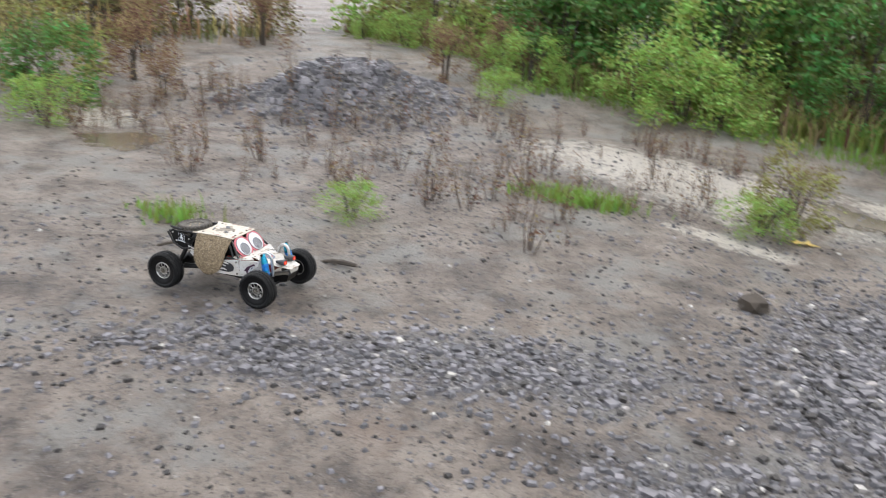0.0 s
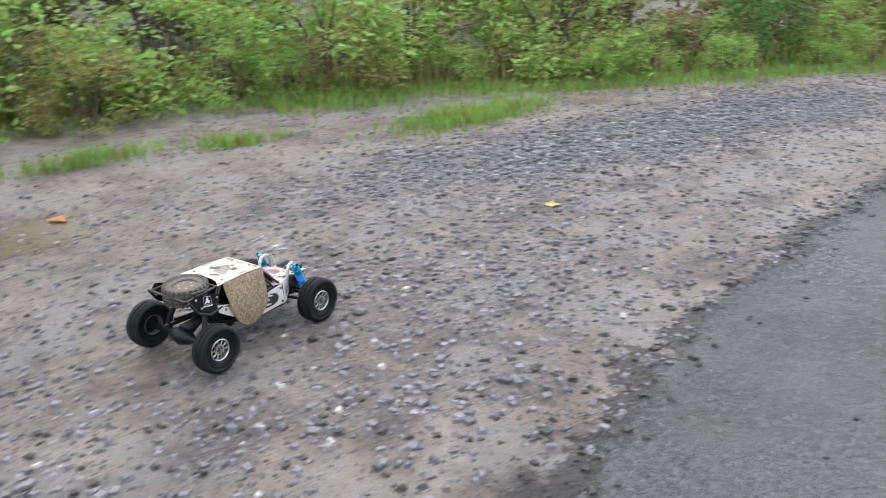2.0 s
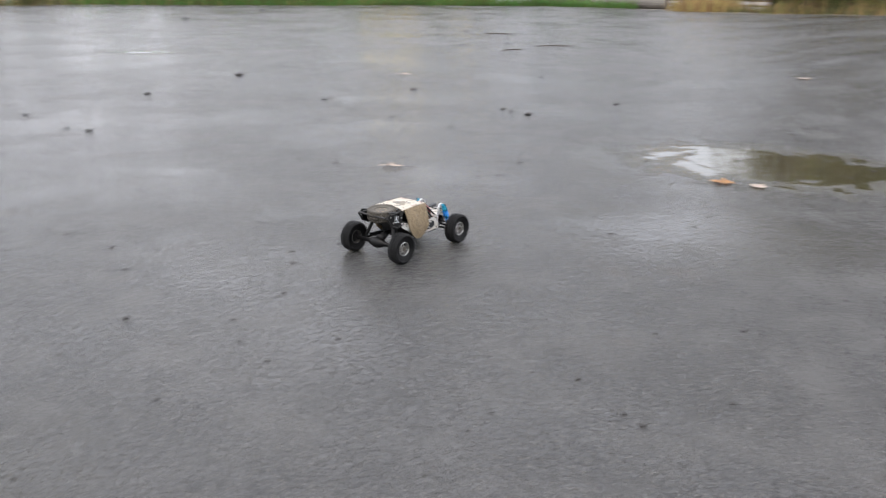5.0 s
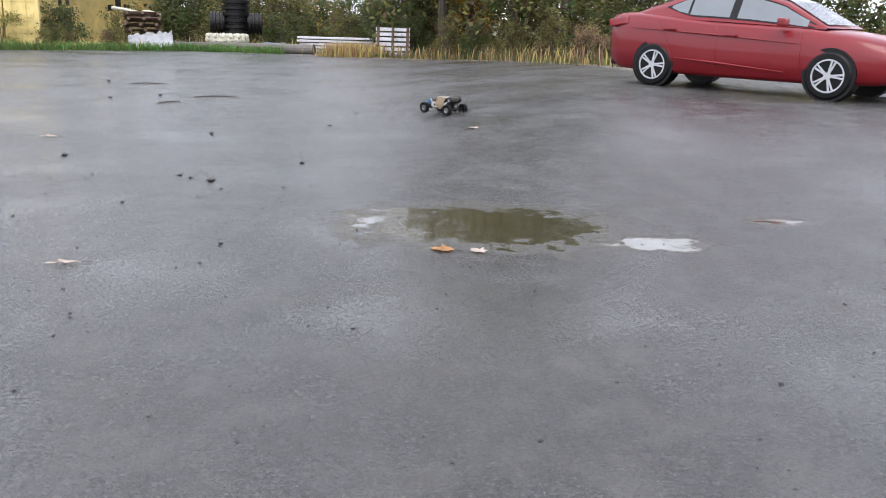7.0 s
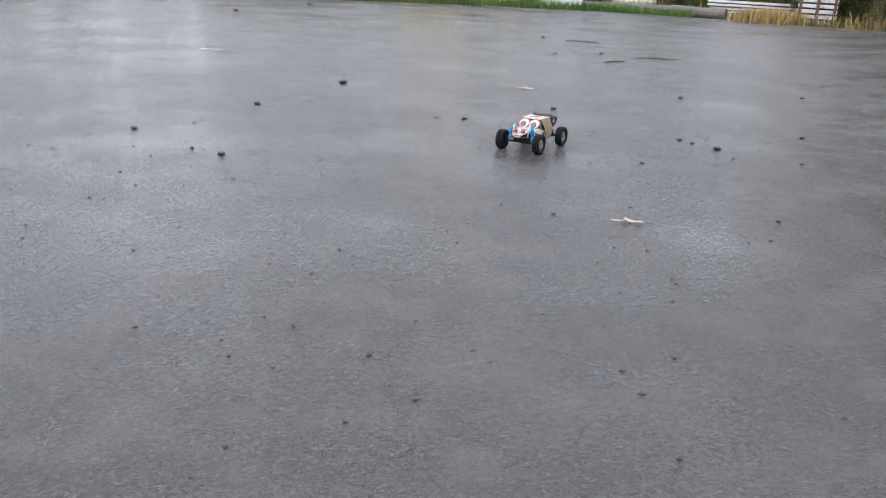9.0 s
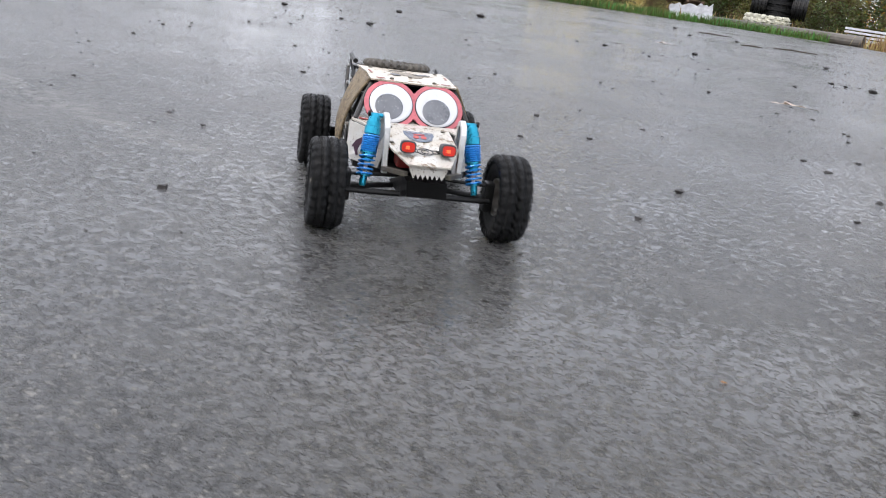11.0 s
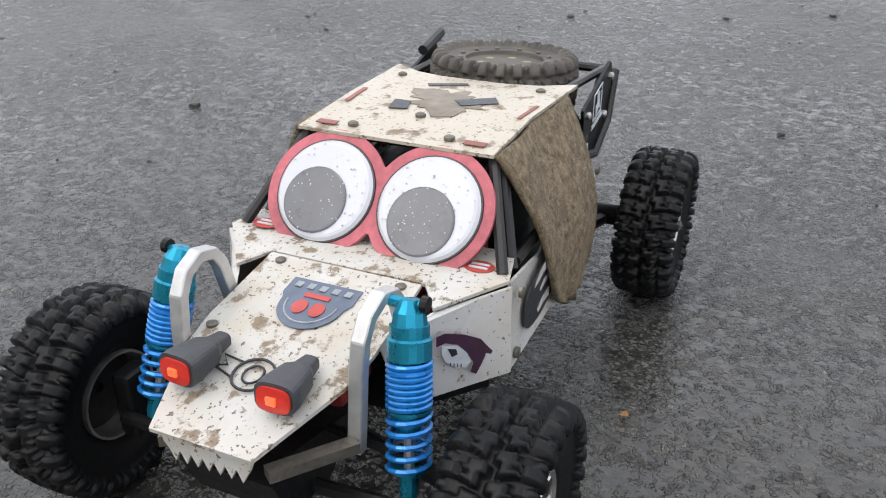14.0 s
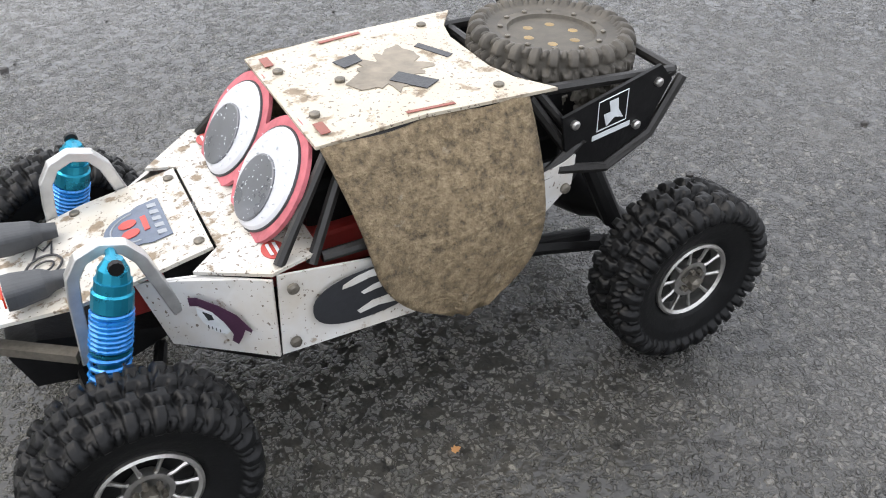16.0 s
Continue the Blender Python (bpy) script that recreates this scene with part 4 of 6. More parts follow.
# front hoops and blue shocks
for s in (1, -1):
    bm = bm_new()
    hoop = [(0.198, s * 0.060, 0.098), (0.193, s * 0.061, 0.150), (0.190, s * 0.0615, 0.168), (0.182, s * 0.062, 0.180), (0.169, s * 0.0625, 0.185), (0.156, s * 0.063, 0.181), (0.148, s * 0.0635, 0.170), (0.140, s * 0.064, 0.142), (0.134, s * 0.064, 0.120)]
    pts = [Vector(p) for p in hoop]
    prev = None
    for i, p in enumerate(pts):
        d = (pts[min(i + 1, len(pts) - 1)] - pts[max(i - 1, 0)]).normalized()
        side_v = Vector((0, 1, 0))
        nv = d.cross(side_v).normalized()
        row = [bm.verts.new(p + side_v * a * 0.0045 + nv * b * 0.0042) for a, b in ((-1, -1), (1, -1), (1, 1), (-1, 1))]
        if prev:
            for k in range(4):
                bm.faces.new((prev[k], prev[(k + 1) % 4], row[(k + 1) % 4], row[k]))
        else:
            bm.faces.new(row)
        prev = row
    bm.faces.new(prev[::-1])
    bmesh.ops.bevel(bm, geom=[e for e in bm.edges], offset=0.0008, segments=1, affect="EDGES")
    bpart("shock_hoop", bm, "alu", "bare aluminium shock hoop")
    bm = bm_new()
    plate(bm, [(0.245, s * 0.030, 0.108), (0.200, s * 0.058, 0.103), (0.204, s * 0.066, 0.103), (0.250, s * 0.037, 0.108)], 0.007, (0, 0, 1))
    bpart("nose_brace", bm, "bolt", "muddy aluminium brace")
    top, bot = Vector((0.164, s * 0.079, 0.182)), Vector((0.197, s * 0.092, 0.074))
    ax = (bot - top).normalized()
    L = (bot - top).length
    sx = Vector((0, 1, 0)).cross(ax)
    bm = bm_new()
    at = lambda d: top + ax * d
    tube(bm, [at(L * v) for v in (0.10, 0.16, 0.17, 0.27, 0.28, 0.60, 0.61, 0.66)], [0.0115, 0.0115, 0.0130, 0.0130, 0.0098, 0.0098, 0.0075, 0.0075], 18)
    sh = bpart("front_shock", bm, "teal", "anodised blue oil shock with a coil spring")
    bm = bm_new()
    tube(bm, [at(-0.003), at(0.004), at(0.012)], [0.0055, 0.0095, 0.0105], 12)
    tube(bm, [top + Vector((0, s * 0.008, 0)), top - Vector((0, s * 0.012, 0))], 0.0035, 8)
    part("cap", bm, "teal", sh, "teal shock cap")
    bm = bm_new()
    tube(bm, [top + Vector((0, s * 0.0075, 0.002)), top + Vector((0, s * 0.0115, 0.002))], 0.0048, 10)
    part("cap_screw", bm, "black", sh)
    bm = bm_new()
    tube(bm, [at(L * 0.60), at(L * 0.95)], 0.0032, 8)
    part("piston_rod", bm, "alu", sh)
    bm = bm_new()
    tube(bm, [at(L * v) for v in (0.84, 0.86, 0.865, 0.96, 1.0)], [0.0105, 0.0105, 0.0058, 0.0058, 0.005], 12)
    part("lower_eye", bm, "teal", sh)
    bm = bm_new()
    a0, b0 = frame_of(ax)
    for turns, d0, d1 in ((8.0, 0.28, 0.52), (5.0, 0.54, 0.85)):
        n = int(turns * 14)
        tube(bm, [at(L * (d0 + (d1 - d0) * k / n)) + (a0 * math.cos(k * math.tau / 14) + b0 * math.sin(k * math.tau / 14)) * 0.0122 for k in range(n + 1)], 0.0017, 6)
    part("spring", bm, "blue", sh, "bright blue coil spring")
    bm = bm_new()
    tube(bm, [at(L * 0.525), at(L * 0.54)], 0.0132, 16)
    part("spring_collar", bm, "teal", sh)

# googly eyes on red felt, leaning back between cowl and roof
EN = Vector((0.78, 0, 0.62)).normalized()
EU = Vector((-0.62, 0, 0.78))
em = lambda y, u, d: Vector((0.051, y, 0.1835)) + EU * u + EN * d
bm = bm_new()
c0, rr = 0.0402, 0.0462
arc = []
for s in (1, -1):
    for a in np.linspace(-148, 148, 40):
        b = radians(a) + (0 if s > 0 else math.pi)
        arc.append((s * c0 + rr * math.cos(b), rr * math.sin(b)))
plate(bm, [em(y, u, 0) for y, u in arc], 0.0032, EN)
eyes = bpart("eye_backing", bm, "felt_red", "red felt backing shaped round two eyes")
for s, (py, pu) in ((1, (-0.0020, -0.0100)), (-1, (-0.0040, -0.0085))):
    m = aim(em(s * c0, 0, 0.0033), (0, 1, 0), EN) @ Matrix.Rotation(radians(90), 4, "X")
    bm = bm_new()
    lathe(bm, [(0.0370, 0), (0.0370, 0.0015), (0.0350, 0.0034), (0.0330, 0.0040)], 48, m)
    eye = part("googly_eye", bm, "eye_white", eyes, "white googly eye with rain drops", False)
    m2 = aim(em(s * c0 + py, pu, 0.0074), (0, 1, 0), EN) @ Matrix.Rotation(radians(90), 4, "X")
    bm = bm_new()
    lathe(bm, [(0.0242, 0), (0.0242, 0.0010), (0.0230, 0.0014)], 40, m2)
    part("pupil", bm, "pupil", eyes, "dark grey pupil")
    bm = bm_new()
    tube(bm, [em(s * c0 + 0.0375 * math.cos(a), 0.0375 * math.sin(a), 0.0036) for a in np.linspace(0, math.tau, 49)[:-1]], 0.0011, 6, closed=True)
    part("eye_rim", bm, "decal_dark", eyes)
    drops = bm_new()
    rg = random.Random(5 + s)
    for k in range(80):
        a, q = rg.uniform(0, math.tau), 0.034 * math.sqrt(rg.uniform(0, 1))
        p = em(s * c0 + q * math.cos(a), q * math.sin(a), 0.0086)
        g = bmesh.ops.create_icosphere(drops, subdivisions=1, radius=rg.uniform(0.0003, 0.0008))["verts"]
        bmesh.ops.translate(drops, vec=p, verts=g)
    part("raindrop_film", drops, "decal_pale", eyes, "rain drops")

# cage tubes
tubes = []
for s in (1, -1):
    tubes += [[(0.070, s * 0.100, 0.157), (0.018, s * 0.072, 0.217), (-0.145, s * 0.070, 0.214), (-0.262, s * 0.078, 0.206)],
              [(0.048, s * 0.099, 0.150), (0.006, s * 0.074, 0.214)],
              [(-0.145, s * 0.070, 0.212), (-0.172, s * 0.086, 0.172), (-0.262, s * 0.078, 0.206)],
              [(-0.150, s * 0.091, 0.158), (-0.194, s * 0.0915, 0.147), (-0.234, s * 0.0915, 0.166), (-0.262, s * 0.089, 0.206)],
              [(-0.135, s * 0.072, 0.212), (-0.168, s * 0.084, 0.160)],
              [(-0.172, s * 0.086, 0.172), (-0.130, s * 0.092, 0.150)],
              [(0.040, s * 0.098, 0.152), (-0.06, s * 0.098, 0.150), (-0.15, s * 0.090, 0.155)]]
tubes += [[(0.018, -0.072, 0.217), (0.018, 0.072, 0.217)], [(-0.145, -0.07, 0.212), (-0.145, 0.07, 0.212)], [(-0.262, -0.078, 0.206), (-0.262, 0.078, 0.206)], [(-0.172, -0.086, 0.172), (-0.172, 0.086, 0.172)]]
for t in tubes:
    bm = bm_new()
    tube(bm, t, 0.0042, 8)
    bpart("cage_tube", bm, "steel_black")
bm = bm_new()
box(bm, (-0.155, 0, 0.155), (0.05, 0.11, 0.035), None, 0.005)
box(bm, (-0.02, 0, 0.155), (0.11, 0.10, 0.05), None, 0.01)
# plain black fill for the gap between roof and tail plates
box(bm, (-0.160, 0, 0.186), (0.06, 0.124, 0.044), None, 0.005)
box(bm, (-0.195, 0, 0.176), (0.07, 0.05, 0.02), None, 0.004)
bpart("engine_block", bm, "black", "dark cluttered mechanics in the cage")

# roof
bm = bm_new()
plate(bm, [(0.028, -0.076, 0.2185), (0.028, 0.076, 0.2185), (-0.05, 0.077, 0.2215), (-0.152, 0.083, 0.2185), (-0.133, 0.055, 0.2195), (-0.126, 0.03, 0.220), (-0.126, -0.03, 0.220), (-0.133, -0.055, 0.2195), (-0.152, -0.083, 0.2185), (-0.05, -0.077, 0.2215)], 0.0025, (0, 0, 1))
roof = bpart("roof", bm, "white_roof", "white roof sheet with dried mud and prints")
rp = lambda x, y, up=0.0032: Vector((x, y, 0.2215 - abs(x + 0.05) * 0.031 + up))
for pts, mt in (([(-0.046, -0.034), (-0.026, -0.030), (-0.03, -0.016), (-0.046, -0.020)], "decal_dark"), ([(-0.062, 0.010), (-0.082, 0.036), (-0.068, 0.044), (-0.050, 0.020)], "decal_dark"),
                ([(0.020, 0.050), (0.013, 0.050), (0.013, 0.066), (0.020, 0.066)], "print_rust"), ([(0.020, -0.066), (0.013, -0.066), (0.013, -0.050), (0.020, -0.050)], "print_rust"),
                ([(-0.040, 0.068), (-0.075, 0.071), (-0.075, 0.074), (-0.040, 0.071)], "print_rust"), ([(-0.030, -0.070), (-0.065, -0.072), (-0.065, -0.068), (-0.030, -0.066)], "print_rust"),
                ([(-0.098, -0.03), (-0.112, 0.0), (-0.106, 0.004), (-0.092, -0.026)], "decal_dark")):
    decal("roof_print", mt, pts, roof, rp, off=(0, 0, 1))
rs = random.Random(3)
smear = [(-0.058 + 0.034 * k * math.cos(a), 0.002 + 0.040 * k * math.sin(a)) for a, k in ((a, 0.78 + 0.2 * math.sin(2 * a + 0.6) + 0.12 * math.sin(5 * a) + 0.08 * math.sin(11 * a) + rs.uniform(-0.13, 0.13)) for a in np.linspace(0, math.tau, 49)[:-1])]
decal("mud_smear", "mud_smear", smear, roof, lambda x, y: rp(x, y, 0.0027), 0.0004, (0, 0, 1))
for bx, by in ((0.014, 0.038), (0.014, -0.038), (-0.116, 0.062), (-0.116, -0.062), (-0.02, 0.0)):
    bm = bm_new()
    lathe(bm, [(0.0040, 0), (0.0040, 0.002), (0.002, 0.003)], 10, Matrix.Translation(rp(bx, by, 0.0026)) @ Matrix.Rotation(radians(90), 4, "X"))
    part("bolt", bm, "bolt", roof)

# felt flaps hanging from both roof edges
for s in (1, -1):
    bm = bm_new()
    nu, nv = 18, 20
    grid = []
    for j in range(nv + 1):
        v = j / nv
        row = []
        for i in range(nu + 1):
            u = i / nu
            wide = 1 - max(0, (v - 0.52) / 0.48) ** 2.4
            wide = max(0.10, wide) if v < 1 else 0.10
            cx = -0.052 - 0.013 * v
            hw = 0.078 * (1 - 0.22 * v) * wide ** 0.62
            x = cx + hw * (1 - 2 * u) - 0.002 * math.sin(v * 5)
            y = 0.079 + 0.038 * math.sin(min(v * 1.3, 1) * math.pi / 2) + 0.002 * math.sin(u * 9 + v * 4) - 0.005 * max(0, v - 0.8)
            row.append(bm.verts.new((x, s * y, 0.2205 - 0.1475 * v + 0.0012 * math.sin(u * 14))))
        grid.append(row)
    for j in range(nv):
        for i in range(nu):
            bm.faces.new((grid[j][i], grid[j][i + 1], grid[j + 1][i + 1], grid[j + 1][i]))
    bmesh.ops.recalc_face_normals(bm, faces=bm.faces)
    bmesh.ops.solidify(bm, geom=bm.faces[:], thickness=0.004)
    bpart("felt_flap", bm, "cloth", "mud-caked brown felt flap over the door", True)

# spare wheel lying at the back
sm = Matrix.Translation((-0.200, 0.0, 0.203)) @ Matrix.Rotation(radians(-4), 4, "Y") @ Matrix.Rotation(radians(90), 4, "X")
bm = tyre_bm(0.068, 0.044, 26)
bmesh.ops.transform(bm, matrix=sm, verts=bm.verts)
spare = bpart("spare_tyre", bm, "tyre_mud", "mud-caked spare tyre lying flat on the tail", True)
bm = bm_new()
lathe(bm, [(0.048, 0.0165), (0.046, 0.020), (0.036, 0.020), (0.034, 0.012), (0.004, 0.012), (0.003, 0.013)], 36, sm)
part("spare_rim", bm, "rim_mud", spare, "mud-caked dark rim")
bm = bm_new()
lathe(bm, [(0.021, 0.011), (0.021, 0.0155), (0.009, 0.0165), (0.006, 0.013), (0.001, 0.013)], 24, sm)
for i in range(6):
    lathe(bm, [(0.0068, 0.011), (0.0068, 0.0158), (0.003, 0.0168)], 12, sm @ Matrix.Translation((0.021 * math.cos(i * math.tau / 6), 0, 0.021 * math.sin(i * math.tau / 6))))
part("brass_hub", bm, "rim_gold", spare, "muddy brass hub")
bm = bm_new()
for i in range(12):
    lathe(bm, [(0.0022, 0.019), (0.0022, 0.0215), (0.001, 0.0222)], 8, sm @ Matrix.Translation((0.041 * math.cos(i * math.tau / 12), 0, 0.041 * math.sin(i * math.tau / 12))))
part("beadlock", bm, "bolt", spare)

# black tail plates
for s in (1, -1):
    bm = bm_new()
    pl = [(-0.154, 0.198), (-0.240, 0.220), (-0.252, 0.206), (-0.232, 0.168), (-0.195, 0.149), (-0.160, 0.153)]
    plate(bm, [(x, s * 0.0865, z) for x, z in pl], 0.003, (0, s, 0))
    tp = bpart("tail_plate", bm, "black", "black tail plate with a white print")
    pp = lambda x, z, s=s: (x + 0.011, s * 0.0900, z - 0.004)
    bm = bm_new()
    sq = [(-0.196, 0.183), (-0.196, 0.207), (-0.222, 0.212), (-0.222, 0.187)]
    tube(bm, [pp(*q) for q in sq], 0.0006, 4, closed=True)
    plate(bm, [pp(x, z) for x, z in ((-0.204, 0.186), (-0.201, 0.196), (-0.207, 0.197), (-0.205, 0.206), (-0.213, 0.207), (-0.214, 0.198), (-0.219, 0.190), (-0.211, 0.192))], 0.0006, (0, s, 0))
    plate(bm, [pp(x, z) for x, z in ((-0.192, 0.176), (-0.192, 0.180), (-0.226, 0.185), (-0.226, 0.181))], 0.0006, (0, s, 0))
    part("plate_print", bm, "decal_pale", tp)
    for bx, bz in ((-0.164, 0.191), (-0.238, 0.207), (-0.221, 0.176)):
        bm = bm_new()
        lathe(bm, [(0.0036, 0), (0.0036, s * 0.003), (0.002, s * 0.0042)], 10, Matrix.Translation((bx, s * 0.0895, bz)))
        part("bolt", bm, "rim", tp)
bm = bm_new()
tube(bm, [(-0.20, -0.082, 0.222), (-0.250, -0.086, 0.228)], 0.005, 8)
bpart("tail_bar", bm, "steel_black")


# ---- plants ----
def leaf_arrays(cent, size, rng, droop=0.3, slim=0.5):
    """Folded four-corner leaves at the given points."""
    n = len(cent)
    a = rng.normal(0, 1, (n, 3))
    a[:, 2] = a[:, 2] * 0.5 - droop
    a /= np.linalg.norm(a, axis=1)[:, None]
    b = np.cross(a, rng.normal(0, 1, (n, 3)))
    b /= np.linalg.norm(b, axis=1)[:, None]
    c = np.cross(a, b)
    s = (size * rng.uniform(0.55, 1.35, n))[:, None]
    p0 = cent
    p1 = cent + a * s * 0.45 + b * s * slim * 0.5 + c * s * 0.10
    p2 = cent + a * s
    p3 = cent + a * s * 0.45 - b * s * slim * 0.5 + c * s * 0.10
    v = np.stack([p0, p1, p2, p3], 1).reshape(-1, 3)
    i = np.arange(n)[:, None] * 4
    return v, np.concatenate([i + np.array([[0, 1, 2]]), i + np.array([[0, 2, 3]])])


def mesh_of(name, v, f, material):
    me = bpy.data.meshes.new(name)
    me.from_pydata(v.tolist(), [], f.tolist())
    me.materials.append(M[material])
    return me


def crown_points(rng, n, rx, ry, h, clumps, low=0.05):
    """Points gathered in clumps of uneven size, leaving gaps."""
    cc = []
    for _ in range(clumps):
        u = rng.uniform(0, 1)
        w = math.sqrt(max(0.08, 1 - (u * 1.05 - 0.35) ** 2 * 1.3))
        a, q = rng.uniform(0, math.tau), math.sqrt(rng.uniform(0.1, 1))
        cc.append((rx * w * q * math.cos(a), ry * w * q * math.sin(a), low + u * h * rng.uniform(0.75, 1.08)))
    cc = np.array(cc)
    r = rng.uniform(0.5, 1.3, clumps)
    k = rng.integers(0, clumps, n)
    off = rng.normal(0, 1, (n, 3)) * np.array([rx, ry, h * 0.6]) * 0.16
    p = cc[k] + off * r[k][:, None]
    p[:, 2] = np.abs(p[:, 2])
    return p


def make_shrub(name, label, material, n, rx, h, size, seed, clumps=22, slim=0.5):
    rg = np.random.default_rng(seed)
    ob = tagged(new(name), label, "shrub")
    v, f = leaf_arrays(crown_points(rg, n, rx, rx, h, clumps), size, rg, 0.15, slim)
    leaves = new("foliage", mesh_of("foliage", v, f, material))
    leaves.parent = ob
    bm = bm_new()
    for k in range(7):
        a, q = rg.uniform(0, math.tau), rg.uniform(0.2, 0.8) * rx
        tube(bm, [(0.05 * math.cos(a), 0.05 * math.sin(a), -0.03), (q * 0.4 * math.cos(a), q * 0.4 * math.sin(a), h * 0.45), (q * math.cos(a + 0.3), q * math.sin(a + 0.3), h * rg.uniform(0.7, 1.0))], [0.010, 0.007, 0.003], 5)
    part("woody_base", bm, "bark", ob)
    return ob


def make_weed(name, label, material, seed, h=0.30, n=6):
    """A dry weed: upright branching stalks with shrivelled leaves."""
    rg = np.random.default_rng(seed)
    ob = tagged(new(name), label, "weed")
    pts = []
    for k in range(n):
        a, q, hh = rg.uniform(0, math.tau), rg.uniform(0.02, 0.10), h * rg.uniform(0.5, 1.1)
        p0, p1 = Vector((q * 0.5 * math.cos(a), q * 0.5 * math.sin(a), -0.02)), Vector((q * 1.6 * math.cos(a), q * 1.6 * math.sin(a), hh))
        bm = bm_new()
        tube(bm, [p0, p0.lerp(p1, 0.5) + Vector((0.012, 0, 0)), p1], [0.003, 0.0024, 0.0012], 4)
        part("dry_stem", bm, "stem", ob)
        for j in range(13):
            pts.append(p0.lerp(p1, rg.uniform(0.25, 1.05)) + Vector(rg.normal(0, 0.020, 3)))
    v, f = leaf_arrays(np.array([tuple(p) for p in pts]), 0.024, rg, 0.4, 0.4)
    leaves = new("foliage", mesh_of("foliage", v, f, material))
    leaves.parent = ob
    return ob


def blades(name, label, material, places, size, rng, kind="stuff"):
    """Grass: bent two-piece blades at x, y places."""
    n = len(places)
    xy = np.array(places)
    z = height(xy[:, 0], xy[:, 1])
    a = rng.uniform(0, math.tau, n)
    h = size * rng.uniform(0.4, 1.25, n)
    lean = rng.uniform(0.1, 0.7, n) * h
    w = size * 0.035 + 0.002
    base = np.stack([xy[:, 0], xy[:, 1], z - 0.01], 1)
    side = np.stack([-np.sin(a), np.cos(a), np.zeros(n)], 1) * w
    out = np.stack([np.cos(a), np.sin(a), np.zeros(n)], 1)
    mid = base + out * (lean * 0.35)[:, None] + np.array([0, 0, 1]) * (h * 0.6)[:, None]
    tip = base + out * lean[:, None] + np.array([0, 0, 1]) * (h * 0.95)[:, None]
    v = np.stack([base - side, base + side, mid + side * 0.7, mid - side * 0.7, tip], 1).reshape(-1, 3)
    i = np.arange(n)[:, None] * 5
    f = np.concatenate([i + np.array([[0, 1, 2]]), i + np.array([[0, 2, 3]]), i + np.array([[3, 2, 4]])])
    return tagged(new(name, mesh_of(name, v, f, material)), label, "grass", kind=kind)


rng = np.random.default_rng(21)
kinds = [
    make_shrub("shrub", "dense green leafy shrub with small leaves", "green", 2600, 0.52, 0.95, 0.060, 1, 26),
    make_shrub("shrub", "lime green leafy shrub by the verge", "lime", 2600, 0.55, 0.90, 0.055, 2, 24),
    make_shrub("shrub", "olive and yellowing autumn shrub", "olive", 2400, 0.55, 1.00, 0.055, 3, 24),
    make_shrub("shrub", "tall green shrub with pointed leaves", "green", 2600, 0.50, 1.25, 0.075, 4, 22, 0.35),
    make_shrub("shrub", "low lime green weed bush", "lime", 2200, 0.45, 0.55, 0.050, 5, 20, 0.3),
    make_shrub("shrub", "rust brown dying bush", "brown", 1700, 0.45, 0.70, 0.045, 6, 20, 0.4),
]
kinds += [make_shrub("shrub", "brown and olive autumn brush at the lot edge", "tree_olive", 2400, 0.55, 1.00, 0.060, 7, 24), make_shrub("shrub", "dark green brush at the lot edge", "tree_green", 2400, 0.55, 1.10, 0.065, 8, 24)]
for k in kinds:
    tagged(k, group="shrubs along the verge")
spots, used = [], {}
for (ax, ay), (bx, by) in zip(HEDGE, HEDGE[1:]):
    L = math.hypot(bx - ax, by - ay)
    nx, ny = -(by - ay) / L, (bx - ax) / L
    if ny > 0:
        nx, ny = -nx, -ny
    for row, (dist, gap) in enumerate(((0.1, 0.46), (0.7, 0.72), (1.5, 1.1), (2.7, 1.7))):
        m = max(1, int(L / gap))
        for j in range(m):
            t = (j + rng.uniform(0.1, 0.9)) / m
            d = dist + rng.uniform(-0.3, 0.45)
            spots.append((ax + (bx - ax) * t + nx * d, ay + (by - ay) * t + ny * d, row))
odds = {0: [0.10, 0.28, 0.20, 0.04, 0.29, 0.09], 1: [0.10, 0.44, 0.26, 0.08, 0.04, 0.08], 2: [0.28, 0.2, 0.3, 0.18, 0.02, 0.02], 3: [0.3, 0.12, 0.36, 0.2, 0.01, 0.01]}


def put(k, x, y, s, rise=1.0):
    """The shrub of that kind at a place: the first one is the model itself."""
    m = pose(x, y, zat(x, y), 0, 0, rng.uniform(0, 360)) @ Matrix.Diagonal((s, s, s * rise, 1))
    if k not in used:
        used[k] = True
        kinds[k].matrix_basis = m
        kinds[k].scale = (s, s, s * rise)
        return kinds[k]
    sc = kinds[k].scale
    return copy_thing(kinds[k], m @ Matrix.Diagonal((1 / sc[0], 1 / sc[1], 1 / sc[2], 1)))


